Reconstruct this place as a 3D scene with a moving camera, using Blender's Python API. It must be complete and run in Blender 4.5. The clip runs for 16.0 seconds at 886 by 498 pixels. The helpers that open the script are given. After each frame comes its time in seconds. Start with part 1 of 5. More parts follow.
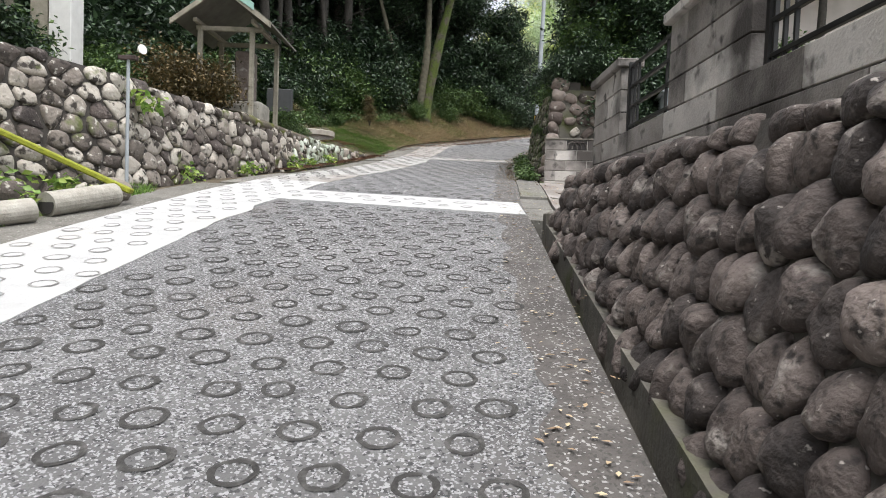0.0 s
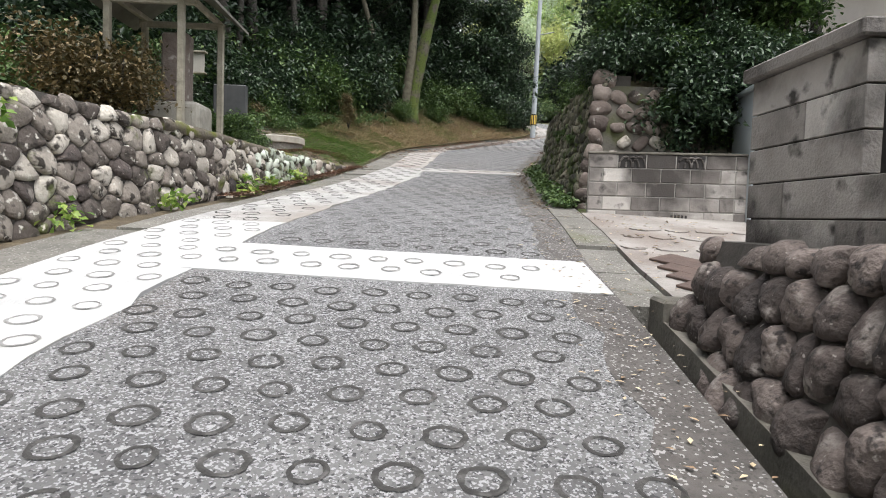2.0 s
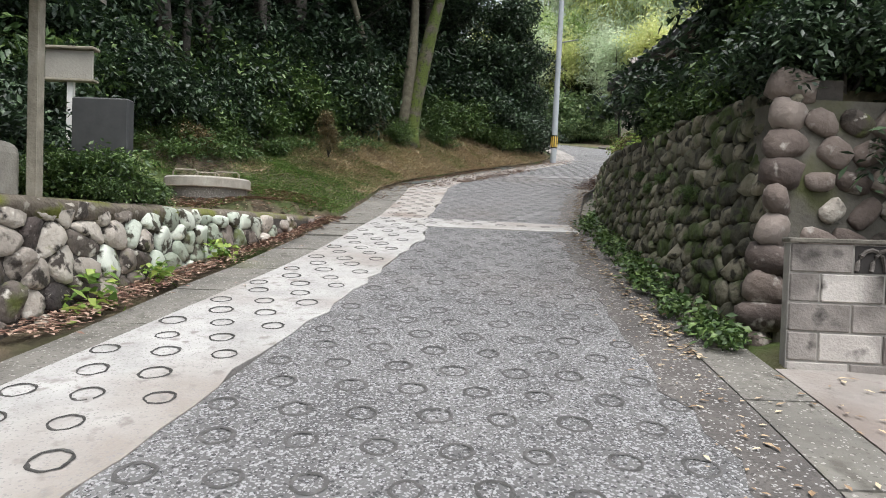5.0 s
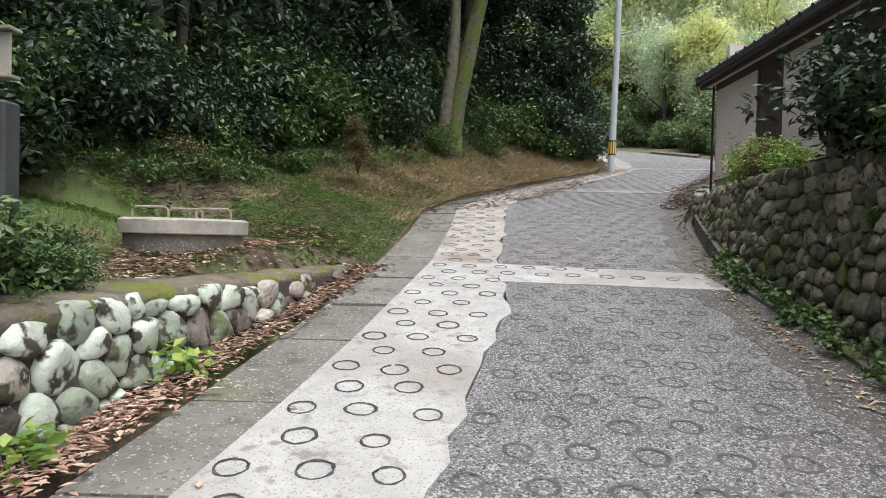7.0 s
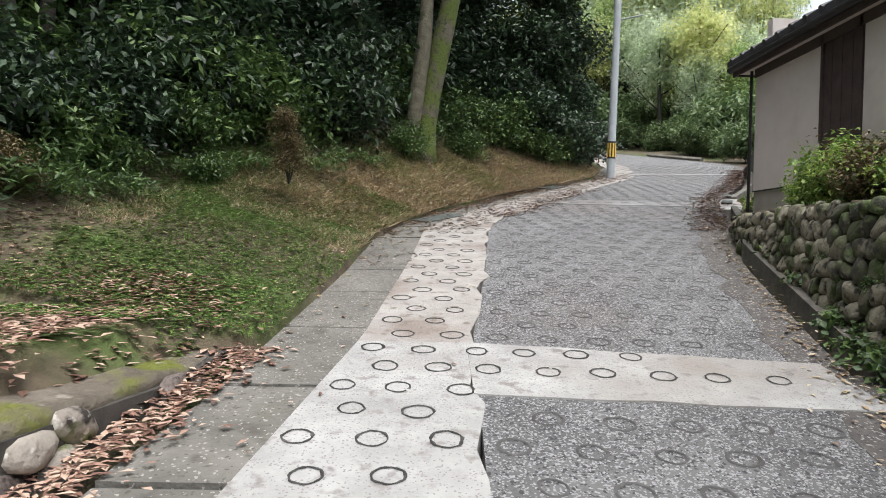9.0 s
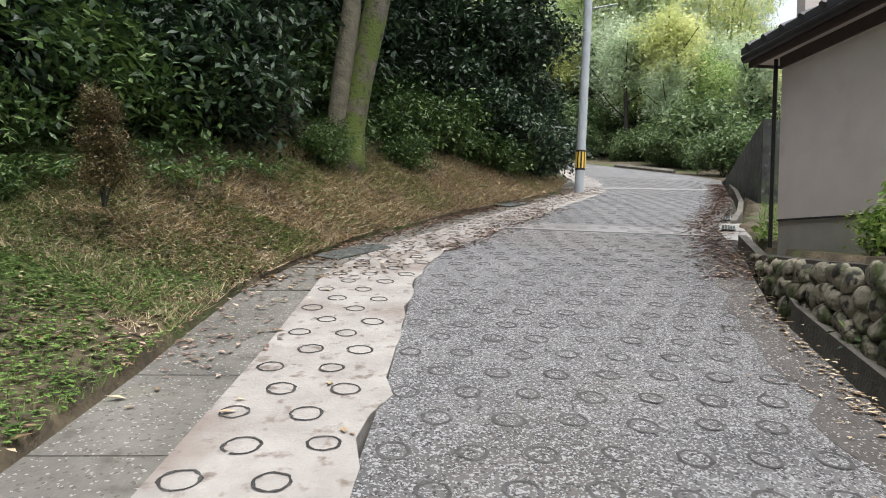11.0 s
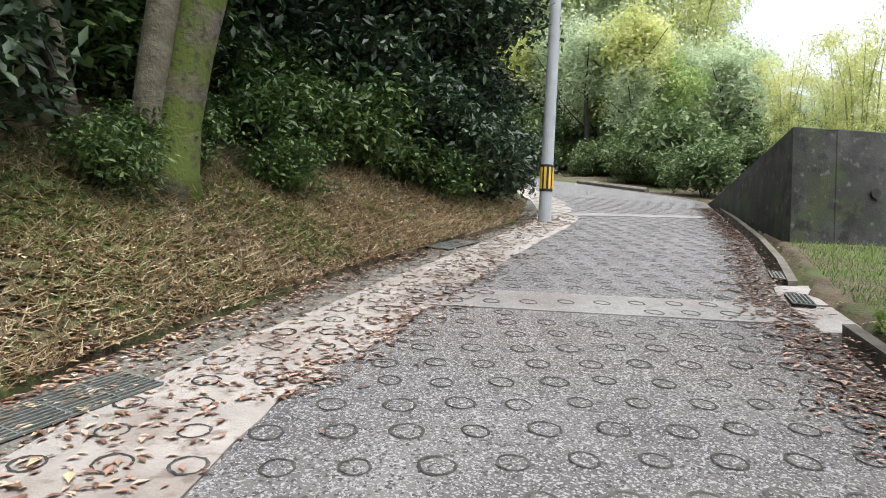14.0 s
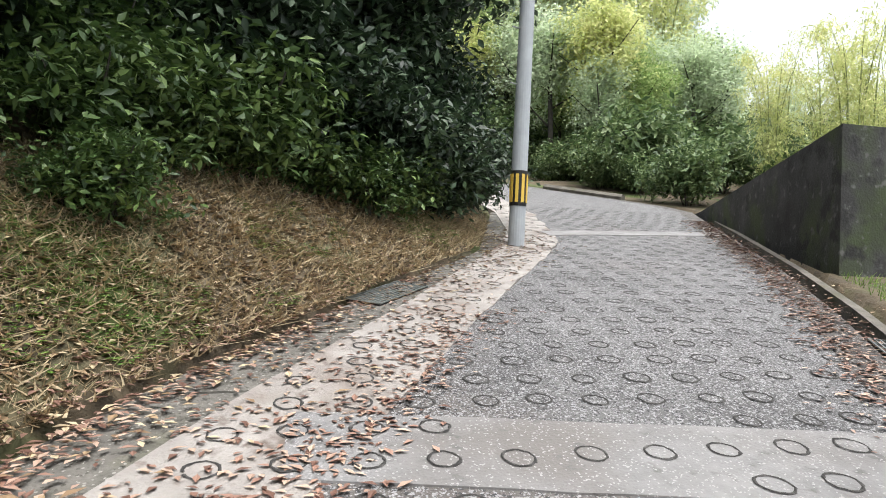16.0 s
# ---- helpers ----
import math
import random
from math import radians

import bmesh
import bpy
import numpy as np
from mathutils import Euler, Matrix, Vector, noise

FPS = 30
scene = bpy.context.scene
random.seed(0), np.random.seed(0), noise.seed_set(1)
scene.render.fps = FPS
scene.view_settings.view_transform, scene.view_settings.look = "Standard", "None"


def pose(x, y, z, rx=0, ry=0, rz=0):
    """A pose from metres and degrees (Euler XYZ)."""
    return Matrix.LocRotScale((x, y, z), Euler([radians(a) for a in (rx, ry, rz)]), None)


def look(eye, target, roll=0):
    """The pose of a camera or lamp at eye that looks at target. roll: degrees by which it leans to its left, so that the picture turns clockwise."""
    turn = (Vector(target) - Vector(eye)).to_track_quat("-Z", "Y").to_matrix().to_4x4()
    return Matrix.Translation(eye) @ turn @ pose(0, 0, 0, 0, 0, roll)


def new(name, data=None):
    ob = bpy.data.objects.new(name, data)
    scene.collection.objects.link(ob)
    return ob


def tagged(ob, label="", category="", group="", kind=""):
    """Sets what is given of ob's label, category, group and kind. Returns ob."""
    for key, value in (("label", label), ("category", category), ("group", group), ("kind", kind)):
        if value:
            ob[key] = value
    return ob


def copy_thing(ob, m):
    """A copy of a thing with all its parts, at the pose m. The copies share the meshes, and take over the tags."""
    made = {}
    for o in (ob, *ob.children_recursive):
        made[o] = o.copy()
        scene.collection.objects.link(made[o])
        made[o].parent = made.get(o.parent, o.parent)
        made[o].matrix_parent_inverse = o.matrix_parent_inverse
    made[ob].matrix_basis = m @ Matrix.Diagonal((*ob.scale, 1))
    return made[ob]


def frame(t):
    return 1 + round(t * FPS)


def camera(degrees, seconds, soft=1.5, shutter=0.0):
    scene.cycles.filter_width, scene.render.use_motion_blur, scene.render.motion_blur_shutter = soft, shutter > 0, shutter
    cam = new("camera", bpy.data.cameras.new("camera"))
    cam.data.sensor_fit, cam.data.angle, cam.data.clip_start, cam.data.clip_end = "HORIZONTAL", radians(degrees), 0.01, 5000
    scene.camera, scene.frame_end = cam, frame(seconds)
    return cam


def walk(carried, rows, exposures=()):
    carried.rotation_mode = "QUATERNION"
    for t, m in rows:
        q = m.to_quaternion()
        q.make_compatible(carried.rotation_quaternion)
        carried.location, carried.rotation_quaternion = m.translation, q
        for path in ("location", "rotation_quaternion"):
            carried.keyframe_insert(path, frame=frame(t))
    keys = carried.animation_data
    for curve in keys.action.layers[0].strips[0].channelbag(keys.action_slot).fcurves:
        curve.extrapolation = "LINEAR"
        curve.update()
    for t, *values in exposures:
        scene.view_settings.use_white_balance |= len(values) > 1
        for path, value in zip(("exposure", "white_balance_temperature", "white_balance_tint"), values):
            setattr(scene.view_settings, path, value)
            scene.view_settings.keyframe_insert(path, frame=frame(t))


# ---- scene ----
cam = camera(69.6, 16.0, 1.0)
METRES, EYE, TILT, LEAN, TURN = 24.1, 1.35, 9.5, 0.8, 0.0
ROWS = [
    (0.0, 0.0, 0.0, 0.0, 0.63, -12.21, -2.93),
    (0.5, -0.0043, 0.0317, -0.0006, 0.04, -12.17, -3.03),
    (1.0, -0.0072, 0.0661, 0.0005, -0.22, -12.21, -2.78),
    (1.5, -0.0117, 0.0994, 0.0014, -0.82, -12.36, -2.95),
    (2.0, -0.0162, 0.1316, 0.0026, -1.2, -12.35, -2.87),
    (2.5, -0.0173, 0.1638, 0.0016, -1.78, -12.39, -3.04),
    (3.0, -0.0208, 0.196, 0.0047, -1.85, -12.07, -3.08),
    (5.5, -0.0233, 0.3522, 0.0082, -0.83, -10.77, -2.79),
    (6.0, -0.0327, 0.3832, 0.0093, 0.58, -10.64, -2.22),
    (6.5, -0.0397, 0.4135, 0.0101, 1.02, -10.53, -2.07),
    (7.0, -0.0442, 0.4439, 0.0093, 0.8, -10.67, -2.1),
    (7.5, -0.0427, 0.4752, 0.0074, 0.62, -10.77, -1.94),
    (8.0, -0.0426, 0.5062, 0.007, 0.33, -10.61, -1.97),
    (8.5, -0.0378, 0.5372, 0.0066, 0.18, -10.53, -1.93),
    (9.0, -0.0322, 0.5671, 0.0058, -0.53, -10.41, -2.21),
    (11.5, -0.0014, 0.7185, 0.0045, -4.98, -9.52, -3.52),
    (12.0, 0.0067, 0.748, 0.0046, -6.08, -9.3, -3.81),
    (12.5, 0.0119, 0.7782, 0.0047, -6.59, -9.03, -3.94),
    (13.0, 0.0192, 0.8068, 0.005, -7.17, -8.86, -4.1),
    (13.5, 0.0211, 0.837, 0.0059, -7.73, -8.64, -4.23),
    (14.0, 0.0281, 0.8657, 0.0056, -8.2, -8.62, -4.31),
    (14.5, 0.0321, 0.8963, 0.0057, -8.67, -8.53, -4.4),
    (15.0, 0.0391, 0.9259, 0.0062, -9.55, -8.42, -4.4),
    (15.5, 0.0447, 0.9565, 0.0064, -10.96, -8.35, -4.55),
    (16.0, 0.0552, 0.9847, 0.0071, -12.07, -8.29, -4.68),
]
walk(cam, [(t, pose(0, 0, EYE, TILT, LEAN, TURN) @ pose(METRES * x, METRES * y, METRES * z, 90 + pitch, roll, yaw)) for t, x, y, z, yaw, pitch, roll in ROWS],
     [(0.0, 1.1, 6400, 10), (3.0, 1.17, 6420, 10), (5.5, 1.03, 6360, 10), (9.0, 1.03, 6360, 10), (12.5, 1.12, 6400, 10), (16.0, 1.26, 6450, 10)])

# exposures and light
SUN_EL, SUN_AZ = 72, 160
world = bpy.data.worlds.new("sky")
scene.world = world
world.use_nodes = True
wn = world.node_tree.nodes
sky = wn.new("ShaderNodeTexSky")
sky.sky_type, sky.sun_disc = "NISHITA", False
sky.sun_elevation, sky.sun_rotation = radians(SUN_EL), radians(SUN_AZ)
sky.air_density, sky.dust_density = 1.0, 4.0
wn["Background"].inputs["Strength"].default_value = 0.16
hazy = wn.new("ShaderNodeHueSaturation")
hazy.inputs["Saturation"].default_value = 0.3
world.node_tree.links.new(sky.outputs["Color"], hazy.inputs["Color"])
world.node_tree.links.new(hazy.outputs["Color"], wn["Background"].inputs["Color"])
sun_data = bpy.data.lights.new("sun", "SUN")
sun_data.energy, sun_data.angle, sun_data.color = 1.3, radians(60), (1.0, 0.985, 0.96)
sun = new("sun", sun_data)
_az = radians(SUN_AZ)
sun.matrix_world = look((math.sin(_az) * 30 * math.cos(radians(SUN_EL)), math.cos(_az) * 30 * math.cos(radians(SUN_EL)), 30 * math.sin(radians(SUN_EL))), (0, 0, 0))


# ---- materials ----
def material(name, colors, scale=6.0, detail=8.0, rough=0.85, bump=0.3, bump_scale=None, spread=0.5, island=0.0,
             objrand=0.0, metal=0.0, translucent=0.0, speckle=None, patches=None):
    """Noise-mixed procedural surface. colors: two or three; speckle: (scale, colour, amount); patches: (scale, colour, low, high)."""
    m = bpy.data.materials.new(name)
    m.use_nodes = True
    nt = m.node_tree
    n, lk = nt.nodes, nt.links
    bs = n["Principled BSDF"]
    bs.inputs["Roughness"].default_value, bs.inputs["Metallic"].default_value = rough, metal
    tc = n.new("ShaderNodeTexCoord")
    geo = n.new("ShaderNodeNewGeometry")
    src = geo.outputs["Position"]
    nz = n.new("ShaderNodeTexNoise")
    nz.inputs["Scale"].default_value, nz.inputs["Detail"].default_value, nz.inputs["Roughness"].default_value = scale, detail, 0.65
    lk.new(src, nz.inputs["Vector"])
    ramp = n.new("ShaderNodeValToRGB")
    lo, hi = 0.5 - spread / 2, 0.5 + spread / 2
    els = ramp.color_ramp.elements
    els[0].position, els[1].position = lo, hi
    els[0].color, els[1].color = (*colors[0], 1), (*colors[-1], 1)
    for i, c in enumerate(colors[1:-1]):
        e = els.new(lo + (hi - lo) * (i + 1) / (len(colors) - 1))
        e.color = (*c, 1)
    val = nz.outputs["Fac"]
    if island or objrand:
        rnd = geo.outputs["Random Per Island"] if island else n.new("ShaderNodeObjectInfo").outputs["Random"]
        mx = n.new("ShaderNodeMix")
        mx.inputs["Factor"].default_value = island or objrand
        lk.new(val, mx.inputs["A"])
        lk.new(rnd, mx.inputs["B"])
        val = mx.outputs["Result"]
    lk.new(val, ramp.inputs["Fac"])
    col = ramp.outputs["Color"]

    def over(fac, c, base):
        mix = n.new("ShaderNodeMix")
        mix.data_type = "RGBA"
        lk.new(fac, mix.inputs["Factor"])
        lk.new(base, mix.inputs["A"])
        mix.inputs["B"].default_value = (*c, 1)
        return mix.outputs["Result"]

    if patches:
        for ps, pc, plo, phi in (patches if isinstance(patches[0], tuple) else (patches,)):
            p = n.new("ShaderNodeTexNoise")
            p.inputs["Scale"].default_value, p.inputs["Detail"].default_value = ps, 6
            lk.new(src, p.inputs["Vector"])
            mr = n.new("ShaderNodeMapRange")
            mr.inputs["From Min"].default_value, mr.inputs["From Max"].default_value = plo, phi
            lk.new(p.outputs["Fac"], mr.inputs["Value"])
            col = over(mr.outputs["Result"], pc, col)
    height = nz.outputs["Fac"]
    if speckle:
        for ss, sc, amount in (speckle if isinstance(speckle[0], tuple) else (speckle,)):
            v = n.new("ShaderNodeTexVoronoi")
            v.inputs["Scale"].default_value = ss
            lk.new(src, v.inputs["Vector"])
            sep = n.new("ShaderNodeSeparateColor")
            lk.new(v.outputs["Color"], sep.inputs["Color"])
            gt = n.new("ShaderNodeMath")
            gt.operation = "LESS_THAN"
            gt.inputs[1].default_value = amount
            lk.new(sep.outputs["Red"], gt.inputs[0])
            col = over(gt.outputs["Value"], sc, col)
    lk.new(col, bs.inputs["Base Color"])
    if bump:
        b = n.new("ShaderNodeBump")
        b.inputs["Strength"].default_value, b.inputs["Distance"].default_value = bump, 0.02
        if bump_scale:
            n2 = n.new("ShaderNodeTexNoise")
            n2.inputs["Scale"].default_value, n2.inputs["Detail"].default_value = bump_scale, 6
            lk.new(src, n2.inputs["Vector"])
            height = n2.outputs["Fac"]
        lk.new(height, b.inputs["Height"])
        lk.new(b.outputs["Normal"], bs.inputs["Normal"])
    if translucent:
        tr = n.new("ShaderNodeBsdfTranslucent")
        lk.new(col, tr.inputs["Color"])
        ms = n.new("ShaderNodeMixShader")
        ms.inputs["Fac"].default_value = translucent
        lk.new(bs.outputs["BSDF"], ms.inputs[1])
        lk.new(tr.outputs["BSDF"], ms.inputs[2])
        lk.new(ms.outputs["Shader"], n["Material Output"].inputs["Surface"])
    return m


M = {
    "road": material("exposed_aggregate_concrete", [(0.075, 0.074, 0.074), (0.122, 0.12, 0.119), (0.165, 0.163, 0.16)], 1.6, spread=0.4, bump=0.9, bump_scale=70,
                     speckle=((85, (0.32, 0.32, 0.32), 0.13), (70, (0.05, 0.05, 0.05), 0.15), (130, (0.30, 0.30, 0.30), 0.14)),
                     patches=((0.35, (0.12, 0.105, 0.095), 0.55, 0.75),)),
    "ring": material("dirt_filled_groove", [(0.014, 0.013, 0.012), (0.038, 0.036, 0.033), (0.11, 0.105, 0.10)], 14, spread=0.45, bump=0.6),
    "ring_worn": material("worn_groove", [(0.03, 0.029, 0.027), (0.07, 0.068, 0.065), (0.14, 0.137, 0.132)], 12, spread=0.5, bump=0.6),
    "ring_pale": material("shallow_groove", [(0.10, 0.097, 0.09), (0.22, 0.215, 0.205), (0.40, 0.395, 0.38)], 14, spread=0.5, bump=0.6),
    "strip_pale": material("paler_concrete", [(0.33, 0.33, 0.324), (0.40, 0.40, 0.392), (0.47, 0.466, 0.455)], 3.0, bump=0.3, bump_scale=60,
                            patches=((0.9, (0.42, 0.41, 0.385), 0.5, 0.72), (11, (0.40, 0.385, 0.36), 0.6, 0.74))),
    "strip": material("worn_pale_concrete", [(0.25, 0.245, 0.235), (0.345, 0.34, 0.325), (0.43, 0.425, 0.405)], 3.0, bump=0.45, bump_scale=60,
                      patches=((0.8, (0.25, 0.225, 0.20), 0.5, 0.7), (10, (0.20, 0.185, 0.17), 0.58, 0.7)), speckle=(120, (0.22, 0.21, 0.2), 0.08)),
    "strip_brown": material("leaf_stained_concrete", [(0.23, 0.213, 0.195), (0.315, 0.294, 0.27), (0.395, 0.373, 0.345)], 3.0, bump=0.45, bump_scale=60,
                            patches=((1.2, (0.20, 0.165, 0.14), 0.5, 0.68), (10, (0.16, 0.13, 0.11), 0.57, 0.7))),
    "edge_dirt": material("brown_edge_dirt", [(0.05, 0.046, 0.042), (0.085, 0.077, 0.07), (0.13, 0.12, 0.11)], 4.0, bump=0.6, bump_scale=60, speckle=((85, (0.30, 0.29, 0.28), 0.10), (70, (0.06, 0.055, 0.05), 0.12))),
    "apron": material("weathered_concrete", [(0.085, 0.08, 0.07), (0.145, 0.137, 0.12), (0.22, 0.21, 0.185)], 2.5, bump=0.6, bump_scale=40,
                      speckle=((90, (0.30, 0.29, 0.26), 0.05), (70, (0.09, 0.085, 0.07), 0.06)), patches=((0.9, (0.09, 0.095, 0.03), 0.6, 0.75), (5, (0.085, 0.08, 0.065), 0.55, 0.7))),
    "mortar": material("dark_mortar", [(0.03, 0.027, 0.023), (0.075, 0.065, 0.055)], 8, bump=0.8),
    "stone_dark": material("brown_river_stone", [(0.026, 0.021, 0.019), (0.085, 0.067, 0.059), (0.19, 0.154, 0.136)], 6, objrand=0.4, bump=1.0, bump_scale=34,
                           patches=((6.0, (0.27, 0.24, 0.215), 0.6, 0.7), (18, (0.03, 0.024, 0.021), 0.55, 0.66), (30, (0.32, 0.29, 0.26), 0.66, 0.72))),
    "stone_light": material("mossy_river_stone", [(0.08, 0.065, 0.055), (0.22, 0.19, 0.16), (0.46, 0.42, 0.36)], 4, objrand=0.65, bump=1.0, bump_scale=24,
                            patches=((8.0, (0.035, 0.028, 0.022), 0.54, 0.62), (3.2, (0.10, 0.12, 0.03), 0.62, 0.72), (13, (0.52, 0.49, 0.43), 0.6, 0.68))),
    "stone_mint": material("lichen_green_stone", [(0.22, 0.25, 0.19), (0.40, 0.45, 0.37), (0.58, 0.61, 0.53)], 6, objrand=0.5, bump=0.7, bump_scale=24,
                           patches=((9.0, (0.05, 0.045, 0.03), 0.52, 0.6), (4.0, (0.10, 0.12, 0.04), 0.6, 0.7))),
    "stone_green": material("dark_mossy_stone", [(0.045, 0.043, 0.029), (0.115, 0.108, 0.072), (0.26, 0.235, 0.175)], 5, objrand=0.5, bump=1.0, bump_scale=24,
                            patches=((3.0, (0.05, 0.07, 0.018), 0.5, 0.62), (10, (0.025, 0.023, 0.016), 0.52, 0.62))),
    "stone_corner": material("reddish_corner_stone", [(0.07, 0.053, 0.046), (0.15, 0.118, 0.10), (0.27, 0.225, 0.195)], 6, objrand=0.5, bump=0.7, bump_scale=24,
                             patches=((9.0, (0.38, 0.35, 0.31), 0.6, 0.7),)),
    "block": material("stained_block", [(0.15, 0.133, 0.12), (0.34, 0.31, 0.283), (0.54, 0.505, 0.465)], 3.5, objrand=0.45, bump=0.35, bump_scale=60,
                      patches=((1.3, (0.05, 0.043, 0.038), 0.46, 0.62), (7, (0.05, 0.045, 0.04), 0.56, 0.7),)),
    "joint": material("pale_mortar_joint", [(0.22, 0.21, 0.19), (0.36, 0.34, 0.31)], 6, bump=0.5),
    # near-black of joints, also painted where holes and slots would be in shade
    "joint_hollow_dark": material("dark_joint_and_hollow_shade", [(0.015, 0.014, 0.013), (0.035, 0.03, 0.028)], 6, bump=0.3),
    "soil": material("forest_soil", [(0.035, 0.027, 0.016), (0.085, 0.065, 0.038), (0.16, 0.125, 0.075)], 3.0, bump=1.0, bump_scale=20,
                     patches=((0.7, (0.06, 0.085, 0.018), 0.48, 0.62),)),
    "drive": material("cracked_driveway", [(0.15, 0.135, 0.12), (0.24, 0.22, 0.20), (0.33, 0.31, 0.285)], 1.5, bump=0.5, bump_scale=30,
                      patches=((0.8, (0.17, 0.14, 0.12), 0.5, 0.66), (6, (0.14, 0.115, 0.10), 0.62, 0.72))),
    "rust": material("rusty_plate", [(0.05, 0.034, 0.028), (0.10, 0.066, 0.052)], 9, bump=0.4),
    "gutter": material("gutter_concrete", [(0.05, 0.046, 0.038), (0.12, 0.11, 0.09), (0.20, 0.185, 0.155)], 3, bump=0.5, bump_scale=30,
                       patches=((1.5, (0.06, 0.065, 0.02), 0.58, 0.7),)),
    "steel": material("galvanised_grating", [(0.16, 0.18, 0.17), (0.30, 0.33, 0.31)], 12, rough=0.55, metal=0.6, bump=0.1),
    "wood_grey": material("weathered_wood", [(0.16, 0.145, 0.11), (0.27, 0.245, 0.19), (0.36, 0.33, 0.27)], 7, bump=0.4, bump_scale=40),
    "wood_dark": material("dark_stained_wood", [(0.035, 0.024, 0.021), (0.075, 0.052, 0.046)], 6, bump=0.3, bump_scale=30),
    "copper": material("green_copper_roof", [(0.18, 0.34, 0.28), (0.30, 0.48, 0.41)], 4, rough=0.6, bump=0.2),
    "roof_wood": material("roof_boards", [(0.09, 0.085, 0.07), (0.17, 0.16, 0.135)], 5, bump=0.3),
    "granite": material("weathered_granite", [(0.20, 0.185, 0.155), (0.32, 0.30, 0.255), (0.42, 0.40, 0.35)], 6, bump=0.4, bump_scale=50),
    "slate": material("dark_board", [(0.03, 0.032, 0.033), (0.06, 0.062, 0.062)], 6, rough=0.7, bump=0.2),
    "plaster": material("beige_plaster", [(0.54, 0.485, 0.45), (0.63, 0.575, 0.535)], 2.0, bump=0.15, bump_scale=80, patches=((0.7, (0.36, 0.32, 0.29), 0.55, 0.75),)),
    "footing": material("grey_footing", [(0.27, 0.255, 0.22), (0.37, 0.35, 0.305)], 3, bump=0.3, bump_scale=40),
    "tile": material("dark_roof_tile", [(0.03, 0.03, 0.033), (0.065, 0.065, 0.07)], 5, rough=0.6, bump=0.3),
    "black": material("black_metal", [(0.012, 0.012, 0.012), (0.03, 0.028, 0.026)], 9, rough=0.5, metal=0.4, bump=0.05),
    "pole": material("pole_concrete", [(0.28, 0.30, 0.315), (0.37, 0.40, 0.415)], 4, bump=0.15, bump_scale=60),
    "yellow": material("yellow_marking", [(0.55, 0.36, 0.05), (0.68, 0.46, 0.08)], 8, rough=0.5, bump=0.05),
    "white": material("white_painted_sheet", [(0.66, 0.70, 0.72), (0.76, 0.79, 0.80)], 3, rough=0.45, bump=0.05),
    "greyblue": material("grey_painted_sheet", [(0.30, 0.335, 0.36), (0.38, 0.415, 0.435)], 2, rough=0.45, bump=0.05, patches=((2, (0.36, 0.38, 0.39), 0.55, 0.8),)),
    "chalk": material("chalky_white_post", [(0.58, 0.57, 0.54), (0.74, 0.73, 0.70)], 5, bump=0.3),
    "darkwall": material("black_stained_concrete", [(0.013, 0.013, 0.012), (0.029, 0.029, 0.028), (0.065, 0.065, 0.063)], 1.2, spread=0.35, bump=0.4, bump_scale=30,
                         patches=((0.9, (0.035, 0.05, 0.016), 0.5, 0.62), (7, (0.10, 0.10, 0.095), 0.6, 0.7), (3, (0.012, 0.012, 0.011), 0.55, 0.65))),
    "bark": material("brown_bark", [(0.022, 0.019, 0.015), (0.055, 0.048, 0.038)], 8, bump=1.0, bump_scale=25),
    "bark_moss": material("mossy_bark", [(0.05, 0.042, 0.03), (0.09, 0.078, 0.056), (0.14, 0.122, 0.09)], 5, bump=1.0, bump_scale=22,
                          patches=((2.4, (0.065, 0.09, 0.01), 0.38, 0.5), (11, (0.035, 0.035, 0.015), 0.54, 0.66))),
    "bark_tan": material("tan_bark", [(0.055, 0.048, 0.031), (0.105, 0.094, 0.063), (0.16, 0.145, 0.1)], 7, bump=1.0, bump_scale=24, patches=((3, (0.05, 0.055, 0.02), 0.6, 0.7),)),
    "moss": material("yellow_moss", [(0.14, 0.16, 0.012), (0.30, 0.31, 0.02)], 14, bump=1.0),
    "leaf_dark": material("evergreen_leaf", [(0.008, 0.019, 0.010), (0.024, 0.048, 0.022), (0.075, 0.125, 0.058)], 0.9, island=0.55, rough=0.5, bump=0, translucent=0.1),
    "leaf_mid": material("shrub_leaf", [(0.03, 0.06, 0.018), (0.065, 0.12, 0.032), (0.13, 0.20, 0.055)], 0.9, island=0.6, rough=0.5, bump=0, translucent=0.2),
    "leaf_bright": material("fresh_leaf", [(0.10, 0.19, 0.035), (0.19, 0.31, 0.06), (0.36, 0.45, 0.11)], 3, island=0.6, rough=0.5, bump=0, translucent=0.35),
    # next two: paler than real leaves, distant haze and sky glow put into the colour
    "leaf_bamboo_hazed": material("hazed_bamboo_leaf", [(0.38, 0.47, 0.30), (0.56, 0.65, 0.45), (0.70, 0.76, 0.56)], 0.25, island=0.45, rough=0.5, bump=0, translucent=0.65),
    "leaf_yellow_hazed": material("hazed_yellow_leaf", [(0.46, 0.52, 0.20), (0.62, 0.66, 0.29), (0.74, 0.73, 0.38)], 0.4, island=0.5, rough=0.5, bump=0, translucent=0.55),
    "leaf_brown": material("brownish_leaf", [(0.06, 0.05, 0.02), (0.11, 0.085, 0.035), (0.17, 0.12, 0.05)], 3, island=0.7, rough=0.6, bump=0, translucent=0.15),
    "litter": material("fallen_leaf", [(0.15, 0.078, 0.055), (0.31, 0.18, 0.13), (0.48, 0.35, 0.265)], 4, island=0.85, rough=0.6, bump=0),
